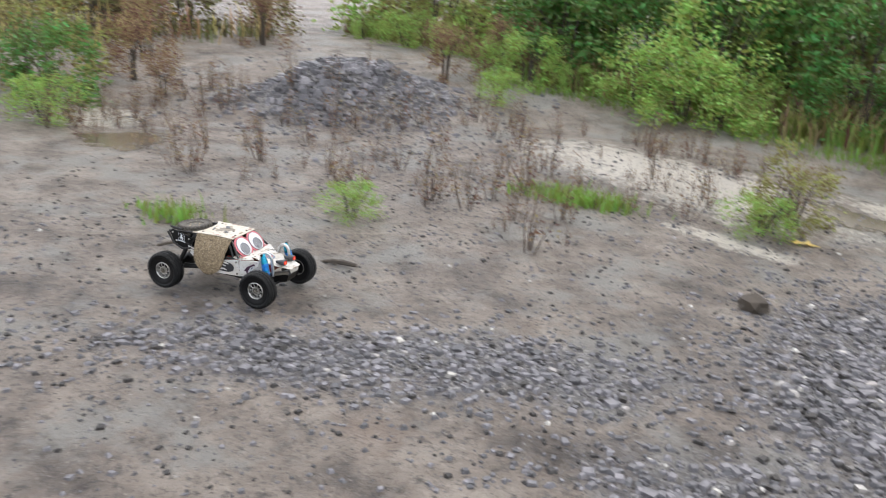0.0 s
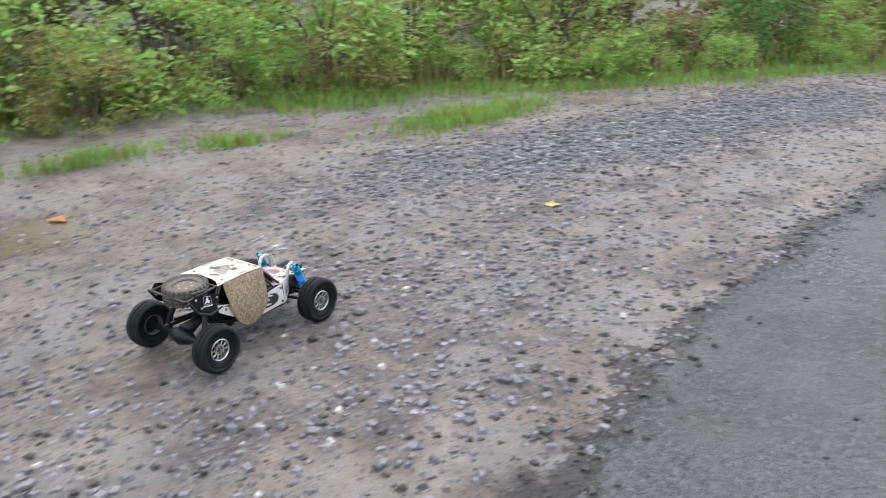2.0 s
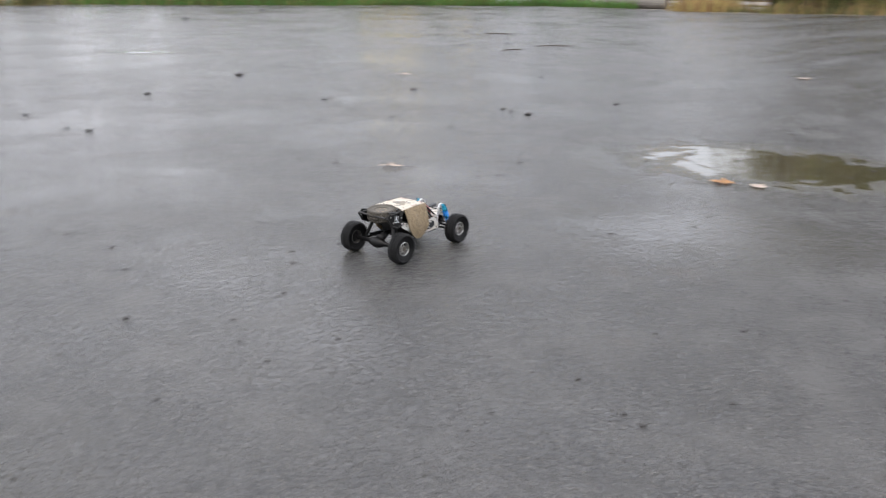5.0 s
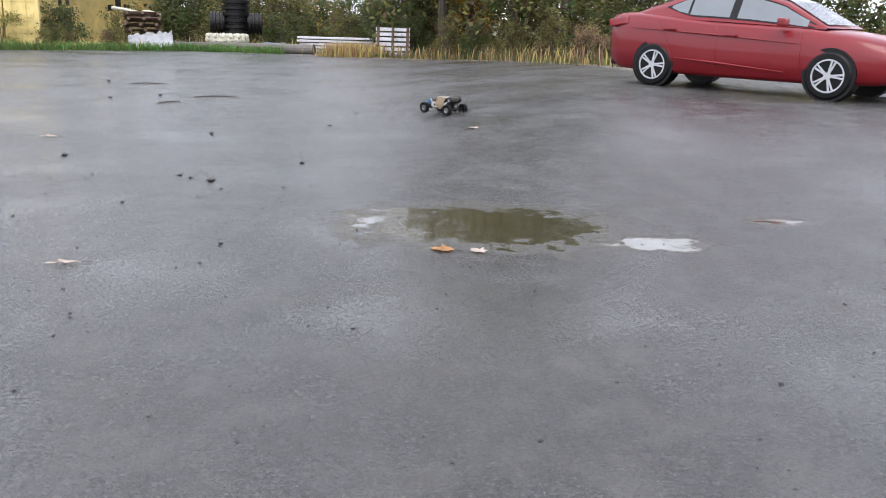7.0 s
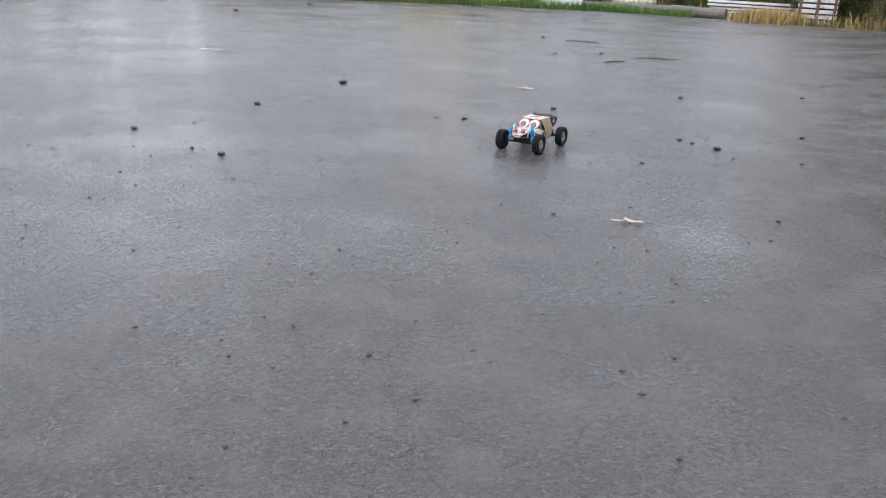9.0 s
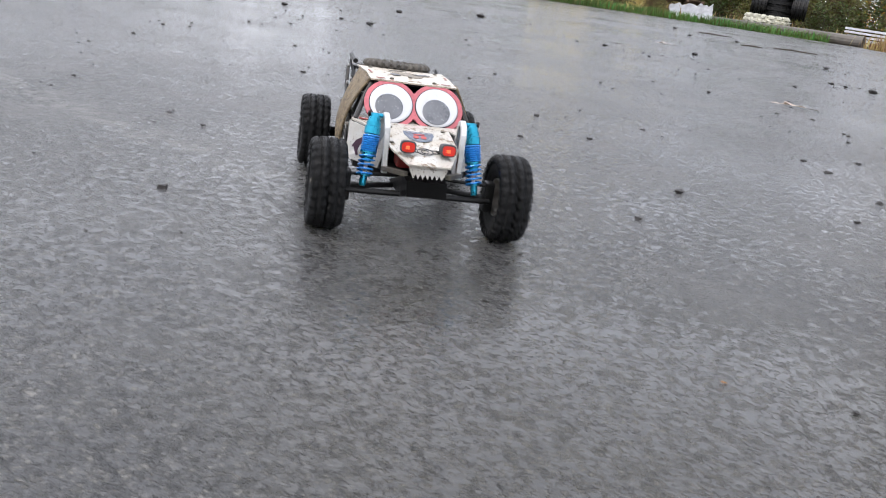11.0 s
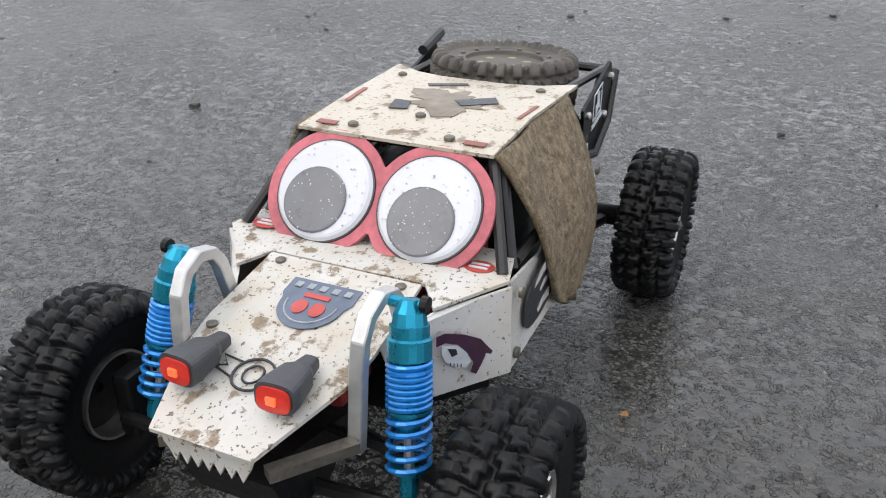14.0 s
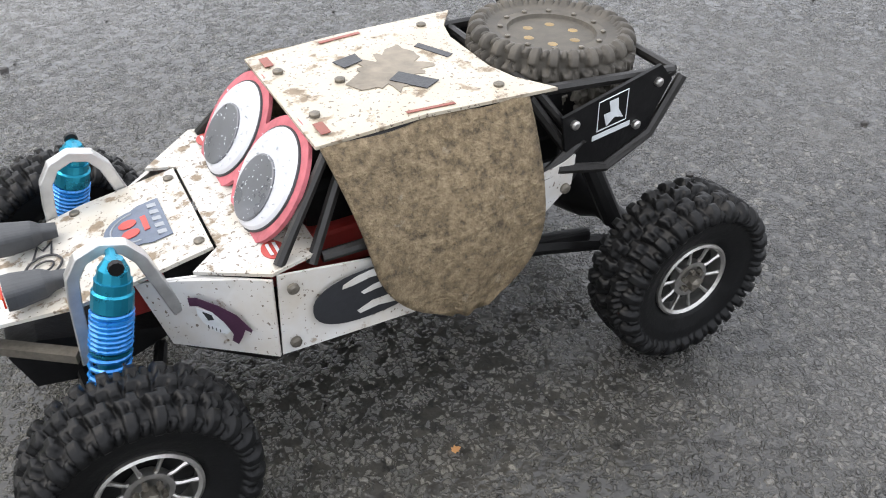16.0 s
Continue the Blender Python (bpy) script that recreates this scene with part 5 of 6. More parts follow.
for x, y, row in spots:
    k = int(rng.choice(6, p=odds[row])) if row < 3 or rng.uniform() < 0.4 else int(rng.choice([6, 7]))
    put(k, x, y, rng.uniform(0.35, 0.85) if row == 0 else rng.uniform(0.75, 1.35) + row * 0.24, rng.uniform(0.75, 1.15))
for x, y, s, k in ((5.35, -4.22, 0.36, 4), (3.62, -5.55, 0.42, 4), (3.50, -5.75, 0.4, 2), (8.4, -4.5, 0.6, 4), (8.9, -4.9, 0.7, 0), (0.83, -6.35, 0.30, 4), (9.6, -5.2, 0.9, 2), (9.4, -6.0, 0.8, 5), (10.2, -6.8, 0.9, 5), (8.6, -5.7, 0.5, 5), (7.2, -7.9, 0.7, 5), (6.8, -8.4, 0.8, 5), (9.9, -8.2, 0.9, 5), (6.3, -7.4, 0.5, 4), (11.2, -5.2, 1.0, 0), (11.5, -7.2, 1.0, 2)):
    put(k, x, y, s)
# dry weeds over the sandy verge
weed = make_weed("dry_weed", "dry reddish brown weed with bare stalks", "brown", 11)
weed.matrix_basis = pose(5.0, -4.8, zat(5.0, -4.8))
tagged(weed, group="dry weeds on the verge")
for k in range(190):
    x, y = (rng.uniform(4.2, 8.6), rng.uniform(-6.9, -4.3)) if k < 160 else (rng.uniform(3.4, 4.8), rng.uniform(-6.6, -5.5))
    s = 0.3 + 0.9 * rng.uniform() ** 2
    if math.hypot(x - 5.1, y + 3.95) < 0.6:
        continue
    copy_thing(weed, pose(x, y, zat(x, y), 0, 0, rng.uniform(0, 360)) @ Matrix.Diagonal((s, s, s, 1)))


def near_hedge(n, spread, t0, t1, shift):
    out = []
    for _ in range(n):
        t = rng.uniform(t0, t1)
        i = int(t)
        (ax, ay), (bx, by) = HEDGE[i], HEDGE[i + 1]
        L = math.hypot(bx - ax, by - ay)
        nx, ny = (by - ay) / L, -(bx - ax) / L
        if ny < 0:
            nx, ny = -nx, -ny
        d = shift + abs(rng.normal(0, spread))
        out.append((ax + (bx - ax) * (t - i) + nx * d, ay + (by - ay) * (t - i) + ny * d))
    return out


grass_xy = near_hedge(9000, 0.28, 7.2, 12.9, 0.0) + near_hedge(1800, 0.12, 1.5, 7.2, 0.05)
grass_xy += [(rng.normal(-2.35, 0.38), rng.normal(-5.2, 0.12)) for _ in range(1500)] + [(rng.normal(0.13, 0.18), rng.normal(-5.80, 0.05)) for _ in range(350)]
grass_xy += [(rng.normal(4.62, 0.2), rng.normal(-5.42, 0.07)) for _ in range(500)] + [(rng.normal(-0.75, 0.2), rng.normal(-5.75, 0.06)) for _ in range(250)] + [(rng.normal(6.0, 0.12), rng.normal(-3.6, 0.06)) for _ in range(160)]
blades("verge_grass", "bright green grass along the hedge foot", "grass", grass_xy, 0.10, rng)

for name, label, material, count, tall in (("tall_grass", "tall green grass and weeds between the shrubs", "grass", 9000, 0.19), ("pale_grass", "yellowing seeding grass between the shrubs", "olive", 5000, 0.26), ("dead_grass", "brown dead stalks between the shrubs", "brown", 3000, 0.28)):
    xy = [(x, y - d) for (x, y), d in zip(near_hedge(count, 0.02, 0.0, 12.9, -0.05), np.abs(rng.normal(0, 0.75, count)))]
    blades(name, label, material, xy, tall, rng)

# far side of the lot: weeds, dry grass and trees
FAR = [(-23.5, 13), (-20.5, 21), (-13.0, 27.6), (-5.6, 29.8), (-0.8, 31.2), (2.5, 33.6), (6.6, 32.2), (9.0, 27.8), (10.9, 23.6), (11.1, 18.4), (12.0, 15.8), (18.5, 11.0), (22, 4.5), (19.5, -2.5), (13, -6), (10.5, -9)]
far_w, far_s = [], []
for i, ((ax, ay), (bx, by)) in enumerate(zip(FAR, FAR[1:])):
    L = math.hypot(bx - ax, by - ay)
    nx, ny = -(by - ay) / L, (bx - ax) / L
    for row, (dist, gap) in enumerate(((0.1, 0.95), (1.5, 1.6), (3.5, 2.4))):
        m = max(1, int(L / gap))
        for j in range(m):
            t = (j + rng.uniform(0.1, 0.9)) / m
            x, y = ax + (bx - ax) * t + nx * dist, ay + (by - ay) * t + ny * dist
            if row == 0 and 0.5 < x < 9.5 and 26 < y < 35:
                continue
            k = int(rng.choice([6, 7, 5, 2], p=[0.40, 0.30, 0.22, 0.08]))
            s = rng.uniform(0.7, 1.1) + row * (0.75 if -11 < x < 0.55 * y else 0.12)
            if row == 2 and -6 < x < 4 and y > 30:
                continue
            put(k, x, y, s * (0.8 if (row < 2 and -6 < x < 3 and y > 28) else 1), rng.uniform(0.8, 1.2))
    for _ in range(int(L * 130)):
        t = rng.uniform(0, 1)
        d = rng.normal(-0.2, 0.35)
        (far_s if rng.uniform() < (0.22 if ax > 2 else 0.12) else far_w).append((ax + (bx - ax) * t + nx * d, ay + (by - ay) * t + ny * d))
for k in range(16):
    put(int(rng.choice([6, 7])), -10 + 1.5 * k + rng.uniform(-0.5, 0.5), 43.5 + rng.uniform(-0.8, 1.0), rng.uniform(2.0, 2.7), 1.0)
# low brush added out of view, to even out the wet lot's reflections
for k in range(13):
    put(int(rng.choice([6, 7])), -25.5 + 0.85 * k, 15.0 + 1.2 * k, rng.uniform(1.5, 1.9), 1.0)
# brush carried on towards the verge, partly to darken its reflection
for k in range(12):
    put(int(rng.choice([0, 1, 6, 7])), float(np.interp(k, (0, 4, 11), (-17.6, -20.8, -25.0))), 0.2 + 1.25 * k, rng.uniform(1.1, 1.6), 1.0)
for k in range(9):
    put(int(rng.choice([6, 7])), 4.5 + 0.9 * k, 37.5 - 0.7 * k, rng.uniform(1.5, 2.1), 1.0)
for x, y, s in ((14.0, 22.0, 1.9), (15.2, 21.2, 2.0), (16.4, 20.4, 1.8), (17.6, 19.4, 1.8), (15.0, 24.0, 2.1), (12.0, 34.5, 2.8), (13.2, 33.8, 2.8), (13.2, 20.6, 2.3), (16.9, 18.0, 2.3), (17.8, 17.2, 2.2), (18.5, 16.3, 2.4), (19.3, 15.4, 2.3), (13.6, 21.6, 2.2), (4.6, 43.0, 3.0), (5.6, 42.6, 3.2), (3.8, 42.2, 3.0), (5.0, 41.6, 2.8), (-9.5, 38.0, 3.0), (-7.8, 39.0, 3.1), (-6.2, 34.8, 2.3), (-5.0, 35.6, 2.4), (3.3, 38.0, 2.2), (2.9, 39.6, 2.6), (4.4, 38.6, 2.3), (3.9, 37.2, 1.8)):
    put(6 if rng.uniform() < 0.5 else 7, x, y, s)
blades("far_grass", "tangled green and brown weeds along the far edge of the lot", "far_weeds", far_w, 0.26, rng)
blades("green_weeds", "low green weeds at the foot of the container", "green", [(x, float(np.interp(x, (-13, -5.6, -0.8, 2.5, 6.4), (26.9, 29.0, 30.4, 31.2, 29.4))) + 0.15 + abs(d)) for x, d in zip(rng.uniform(-13, 5.5, 7000), rng.normal(0, 0.45, 7000))], 0.30, rng)
far_s += [(rng.normal(7.6, 0.45), rng.normal(29.2, 0.35)) for _ in range(1400)]
blades("dry_grass", "straw-coloured dry grass along the far edge", "straw", far_s, 0.45, rng)


def make_tree(label, material, seed, h, n):
    rg = np.random.default_rng(seed)
    ob = tagged(new("tree"), label, "tree", "trees round the lot")
    bm = bm_new()
    tube(bm, [(0, 0, -0.1), (0.05, 0.03, h * 0.3), (-0.04, 0.06, h * 0.65), (0.02, 0, h * 0.95)], [0.13, 0.10, 0.06, 0.02], 8)
    for k in range(9):
        a, z = rg.uniform(0, math.tau), h * rg.uniform(0.18, 0.8)
        r = h * 0.24 * rg.uniform(0.7, 1.2)
        tube(bm, [(0, 0, z), (r * 0.5 * math.cos(a), r * 0.5 * math.sin(a), z + h * 0.07), (r * math.cos(a), r * math.sin(a), z + h * 0.16)], [0.045, 0.03, 0.01], 5)
    part("trunk", bm, "bark", ob)
    v, f = leaf_arrays(crown_points(rg, n, h * 0.27, h * 0.27, h * 0.9, 46, h * 0.08), 0.17, rg, 0.3, 0.55)
    crown = new("crown", mesh_of("crown", v, f, material))
    crown.parent = ob
    return ob


trees = [make_tree("dark green tree with dense crown", "tree_green", 31, 6.5, 4200), make_tree("yellowing autumn tree with thin crown", "gold", 32, 5.0, 2600), make_tree("olive green tree with thinning crown", "tree_olive", 33, 7.0, 4200)]
tree_spots = []
for (ax, ay), (bx, by) in zip(FAR, FAR[1:]):
    L = math.hypot(bx - ax, by - ay)
    nx, ny = -(by - ay) / L, (bx - ax) / L
    if ax < -12:
        continue
    for dist, gap in ((5.0, 3.0), (8.5, 3.6)):
        m = max(1, int(L / gap))
        for j in range(m):
            t = (j + rng.uniform(0.2, 0.8)) / m
            x, y = ax + (bx - ax) * t + nx * dist, ay + (by - ay) * t + ny * dist
            if x > 0.58 * y or (-9 < x < 6):
                continue
            tree_spots.append((x, y))
for (ax, ay), (bx, by) in zip(HEDGE, HEDGE[1:]):
    tree_spots.append(((ax + bx) / 2 - 0.6, (ay + by) / 2 - 10.5))
tree_spots += [(14, -9), (20, -6)] + [(x, y) for x, y in ((9.0, 31.5), (10.6, 28.5), (11.9, 25.5), (12.8, 23.8), (8.2, 36.5), (10.2, 33.5), (12.5, 31), (14, 27), (11, 38), (13.5, 35), (1.0, 48), (3.6, 47), (6.2, 46), (8.6, 44.5), (10.5, 43), (13, 41))]
for i, (x, y) in enumerate(tree_spots):
    k = 1 if rng.uniform() < 0.16 else (0 if rng.uniform() < 0.5 else 2)
    s = rng.uniform(1.2, 1.5) if 0.33 < x / max(y, 1) < 0.60 and y > 10 else rng.uniform(0.35, 0.5) if y > 10 else rng.uniform(0.7, 1.0)
    m = pose(x, y, zat(x, y), 0, 0, rng.uniform(0, 360))
    if i < 3:
        trees[i].matrix_basis = m
    else:
        copy_thing(trees[k], m @ Matrix.Diagonal((s, s, s, 1)))

# ---- things lying on the ground ----
def clod_mesh(seed):
    rg = random.Random(seed)
    bm = bm_new()
    bmesh.ops.create_icosphere(bm, subdivisions=2, radius=1)
    for v in bm.verts:
        q = 1 + 0.45 * noise.noise(v.co * 1.7 + Vector((seed * 7.1, 0, 0))) + rg.uniform(-0.10, 0.10)
        v.co *= q
        v.co.z *= 0.45
    return bm


clods = []
for k in range(4):
    clods.append(tagged(part("mud_clod", clod_mesh(k), "clod"), "dark wet clod of mud on the asphalt", "clod", "mud clods on the lot"))
CLODS = [(-10.82, 2.96, 0.044), (-9.73, 1.49, 0.045), (-6.34, 1.10, 0.043), (-5.72, 0.93, 0.035), (-5.77, 1.25, 0.056), (-10.22, 6.14, 0.059), (-5.02, 1.87, 0.025), (-4.06, 1.89, 0.022), (-3.65, 2.25, 0.022),
         (-3.61, 2.90, 0.028), (-7.80, 6.23, 0.051), (-3.65, 5.03, 0.062), (-3.23, 7.02, 0.044), (-6.14, 9.47, 0.045), (-2.96, 0.90, 0.020), (-3.08, 0.36, 0.022), (-4.07, 0.48, 0.019), (-1.57, 1.33, 0.017), (-2.58, 0.42, 0.012),
         (-1.31, 0.65, 0.014), (-1.61, -0.28, 0.019), (-1.72, -0.47, 0.023), (-1.64, -0.45, 0.016), (-1.97, -0.34, 0.011), (-0.47, 2.72, 0.02), (-0.11, 2.11, 0.012), (-0.32, 1.66, 0.008), (0.02, 2.56, 0.012), (-1.56, 2.49, 0.010), (-3.25, -1.05, 0.024), (-0.85, -0.95, 0.02)]
CLODS += [(-2.70, 8.42, 0.056), (-2.24, 10.10, 0.082), (-2.35, 6.37, 0.049), (-2.60, 6.51, 0.029), (-0.01, 9.20, 0.051), (-0.83, 8.33, 0.040), (-1.07, 8.32, 0.028), (1.45, 10.52, 0.052), (1.20, 7.66, 0.058), (0.97, 7.97, 0.039), (1.05, 7.85, 0.033),
          (1.25, 7.33, 0.025), (2.10, 8.42, 0.042), (2.94, 11.08, 0.040), (3.57, 12.24, 0.044), (1.04, 15.23, 0.065), (0.19, 18.10, 0.064), (0.28, 14.85, 0.052), (-0.46, 7.80, 0.026), (0.27, 8.14, 0.022), (-0.03, 7.40, 0.020), (-0.17, 6.67, 0.018),
          (0.52, 6.97, 0.029), (-0.18, 5.48, 0.022), (1.09, 5.64, 0.027), (-1.21, 4.62, 0.015), (1.74, 7.29, 0.025), (-6.03, 25.05, 0.122), (-6.79, 20.86, 0.100)]
for i, (x, y, s) in enumerate(CLODS):
    m = pose(x, y, zat(x, y) + s * 0.25, 0, 0, i * 47 % 360)
    d = Matrix.Diagonal((s * 0.55, s * 0.55, s * 0.55, 1))
    if i < 4:
        clods[i].data.transform(d)
        clods[i].matrix_basis = m
        clods[i]["size"] = s * 0.55
    else:
        r = s * 0.55 / clods[i % 4]["size"]
        copy_thing(clods[i % 4], m @ Matrix.Diagonal((r, r, r, 1)))
rock = tagged(part("rock", clod_mesh(9), "bark"), "dark brown rough rock half sunk in the dirt", "rock")
rock.data.transform(Matrix.Diagonal((0.062, 0.055, 0.10, 1)))
rock.matrix_basis = pose(3.36, -4.39, zat(3.36, -4.39) + 0.03, 0, 0, 20)


def fallen_leaf(x, y, s, material, label, turn, slim=1.0):
    """A lobed leaf with a midrib, slightly curled, and a stalk."""
    bm = bm_new()
    lobes = [(0, -0.5), (0.16, -0.36), (0.42, -0.30), (0.30, -0.10), (0.5, 0.12), (0.24, 0.14), (0.20, 0.34), (0.0, 0.55)]
    outline = lobes + [(-a, b) for a, b in lobes[-2:0:-1]]
    c = bm.verts.new((0, 0, 0.04 * s))
    vs = [bm.verts.new((a * s * slim, b * s, s * (0.03 + 0.10 * abs(a) * (1 + math.sin(k * 2.1))))) for k, (a, b) in enumerate(outline)]
    for p, q in zip(vs, vs[1:] + vs[:1]):
        bm.faces.new((c, p, q))
    bmesh.ops.solidify(bm, geom=bm.faces[:], thickness=0.0012)
    ob = tagged(part("fallen_leaf", bm, material), label, "leaf", "fallen leaves")
    ob.matrix_basis = pose(x, y, zat(x, y) + 0.004, 0, 0, turn)
    bm = bm_new()
    tube(bm, [(0, -0.5 * s, 0.02 * s), (0.05 * s, -0.8 * s, 0.01 * s)], 0.0018, 5)
    part("stalk", bm, "bark", ob)
    return ob


for args in ((-1.33, -2.13, 0.13, "leaf_pale", "pale pinkish fallen leaf on the asphalt", 70), (-2.45, 0.81, 0.13, "leaf_orange", "orange brown fallen leaf on wet asphalt", 100), (-3.3, 1.45, 0.11, "leaf_pale", "pale grey fallen leaf on wet asphalt", 40),
             (0.22, 5.41, 0.19, "leaf_pale", "long pale fallen leaf on wet asphalt", 85, 0.3), (-0.26, 10.51, 0.2, "leaf_pale", "pale fallen leaf far out on the lot", 80, 0.6), (2.37, 5.20, 0.15, "leaf_orange", "brown leaf at the puddle's edge", 60), (2.57, 5.12, 0.12, "leaf_pale", "pale leaf in the puddle", 20),
             (0.36, 1.25, 0.06, "leaf_orange", "tan fallen leaf on the asphalt", 30), (0.31, 1.28, 0.045, "leaf_pale", "curled pale leaf beside a tan one", 150), (-1.06, -3.60, 0.085, "leaf_yellow", "yellow leaf on the gravel", 60), (0.58, -5.11, 0.10, "leaf_orange", "orange leaf floating in a muddy puddle", 10), (3.38, -5.53, 0.16, "leaf_yellow", "long yellow leaf on the sand", 95, 0.5), (4.3, 9.6, 0.14, "leaf_pale", "pale leaf beyond the puddle", 15), (-0.47, 1.66, 0.008, "leaf_orange", "tiny orange leaf scrap beside the toy", 15)):
    fallen_leaf(*args)
# the fourth stick takes the place of a flat stone
for x, y, L, a in ((1.89, 14.91, 0.7, 10), (1.13, 14.04, 0.45, 40), (0.9, 17.5, 0.6, 0), (4.95, -3.66, 0.16, 20), (5.6, -3.4, 0.3, 60)):
    bm = bm_new()
    tube(bm, [(-L / 2, 0, 0.012), (-L * 0.1, L * 0.03, 0.02), (L * 0.2, -0.02 * L, 0.016), (L / 2, L * 0.04, 0.012)], [0.008, 0.012, 0.010, 0.005], 6)
    tube(bm, [(0, 0, 0.018), (L * 0.15, L * 0.13, 0.012)], [0.006, 0.003], 5)
    tagged(part("stick", bm, "bark"), "dark broken stick lying on the ground", "stick", "sticks").matrix_basis = pose(x, y, zat(x, y), 0, 0, a)

# ---- red saloon parked on the bank ----
M["red_paint"] = mat("red_car_paint", (0.17, 0.0045, 0.009), 0.45, 0.0, vary=0.08, scale=3, bumpy=0, coat=0.4, spec=0.3)
M["glass"] = mat("tinted_glass", (0.10, 0.115, 0.125), 0.18, 0.0, vary=0.2, scale=1.5, bumpy=0, coat=1.0, spec=0.9)
M["bright_alloy"] = mat("bright_alloy", (0.50, 0.51, 0.53), 0.35, 0.6, vary=0.1, scale=10, bumpy=0)
M["tail"] = mat("red_tail_lamp", (0.22, 0.006, 0.012), 0.2, vary=0.1, scale=10, bumpy=0, coat=1.0)


def make_saloon():
    car = tagged(new("car"), "red four-door saloon car parked on wet asphalt", "car")
    # x, sill height, waist height, half width at sill, half width at waist
    st = [(-2.30, 0.52, 0.86, 0.62, 0.60), (-2.24, 0.34, 1.05, 0.74, 0.70), (-2.05, 0.24, 1.08, 0.82, 0.78), (-1.75, 0.22, 1.08, 0.87, 0.82), (-1.2, 0.20, 1.04, 0.89, 0.85), (-0.5, 0.19, 0.98, 0.895, 0.86), (0.3, 0.19, 0.95, 0.895, 0.86), (1.0, 0.19, 0.92, 0.89, 0.84), (1.5, 0.20, 0.86, 0.87, 0.80), (1.95, 0.22, 0.78, 0.82, 0.74), (2.18, 0.28, 0.68, 0.72, 0.62), (2.27, 0.40, 0.60, 0.58, 0.52)]
    bm = bm_new()
    rows = []
    for x, zs, zw, ws, ww in st:
        sec = [(ws * 0.90, zs), (ws * 0.985, zs + 0.06), (ws, zs + (zw - zs) * 0.35), (ws * 1.01, zs + (zw - zs) * 0.60), (ws * 0.992, zs + (zw - zs) * 0.72), (ww * 1.02, zw - 0.05), (ww * 0.93, zw), (ww * 0.5, zw + 0.02), (0, zw + 0.03)]
        half = [(y, z) for y, z in sec]
        rows.append([bm.verts.new((x, y, z)) for y, z in half] + [bm.verts.new((x, -y, z)) for y, z in half[-2::-1]])
    for p, q in zip(rows, rows[1:]):
        for k in range(len(p) - 1):
            bm.faces.new((p[k], p[k + 1], q[k + 1], q[k]))
        bm.faces.new((p[-1], p[0], q[0], q[-1]))
    bm.faces.new(rows[0])
    bm.faces.new(rows[-1][::-1])
    part("body", bm, "red_paint", car, "", True)
    # roof and pillars over a dark glass cabin
    gs = [(-1.98, 1.03, 0.70, 1.035), (-1.55, 1.02, 0.73, 1.20), (-1.0, 1.01, 0.74, 1.38), (-0.45, 0.99, 0.745, 1.43), (0.10, 0.97, 0.74, 1.40), (0.55, 0.95, 0.73, 1.28), (1.18, 0.92, 0.70, 0.94)]
    bm = bm_new()
    rows = []
    for x, zb, w, zt in gs:
        t = (zt - zb)
        rows.append([bm.verts.new((x, s * (w - a * t * 0.42) * b, zb + t * a)) for s, a, b in ((1, 0, 1.06), (1, 0.55, 1.03), (1, 0.9, 1.0), (1, 1.0, 0.86))] + [bm.verts.new((x, -(w - a * t * 0.42) * b, zb + t * a)) for a, b in ((1.0, 0.86), (0.9, 1.0), (0.55, 1.03), (0, 1.06))])
    for p, q in zip(rows, rows[1:]):
        for k in range(7):
            bm.faces.new((p[k], p[k + 1], q[k + 1], q[k]))
    part("cabin", bm, "red_paint", car, "", True)
    gx = [v[0] for v in gs]
    at = lambda x, k: float(np.interp(x, gx, [v[k] for v in gs]))

    def flank(x, a, s, off):
        """A point on the cabin's side: a is 0 at the waist and 1 at the roof."""
        t = at(x, 3) - at(x, 1)
        return (x, s * ((at(x, 2) - a * t * 0.42) * float(np.interp(a, (0, 0.55, 0.9), (1.06, 1.03, 1.0))) + off), at(x, 1) + t * a)

    def strip(x0, x1, low, high, s, off, thick):
        bm = bm_new()
        prev = None
        for x in np.linspace(x0, x1, 15):
            lo, hi = low(x), high(x)
            row = [flank(x, lo + (hi - lo) * k / 4, s, off) for k in range(5)]
            row = [bm.verts.new(p) for p in row] + [bm.verts.new((p[0], p[1] - s * thick, p[2])) for p in row[::-1]]
            if prev:
                for k in range(10):
                    bm.faces.new((prev[k], prev[(k + 1) % 10], row[(k + 1) % 10], row[k]))
            else:
                bm.faces.new(row)
            prev = row
        bm.faces.new(prev[::-1])
        return bm

    low = lambda x: float(np.interp(x, (-1.30, -1.05, -0.8, 1.05), (0.62, 0.24, 0.12, 0.06)))
    high = lambda x: float(np.interp(x, (-1.30, -1.0, -0.6, 0.4, 1.05), (0.63, 0.80, 0.87, 0.87, 0.72)))
    for s in (1, -1):
        part("window_surround", strip(-1.30, 1.03, low, high, s, 0.006, 0.02), "black", car)
        for x0, x1 in ((-1.20, -0.90), (-0.86, -0.22), (-0.10, 0.93)):
            part("side_window", strip(x0, x1, lambda x: low(x) + 0.05, lambda x: high(x) - 0.05, s, 0.011, 0.01), "glass", car, "tinted side window")
    for x0, x1, nm in ((0.24, 1.13, "windscreen"), (-1.86, -1.06, "rear_window")):
        bm = bm_new()
        prev = None
        for x in np.linspace(x0, x1, 9):
            w = (at(x, 2) - (at(x, 3) - at(x, 1)) * 0.42) * 0.80
            row = [bm.verts.new((x, w * k / 3, at(x, 3) + 0.026 - 0.006 * abs(k) / 3)) for k in range(-3, 4)]
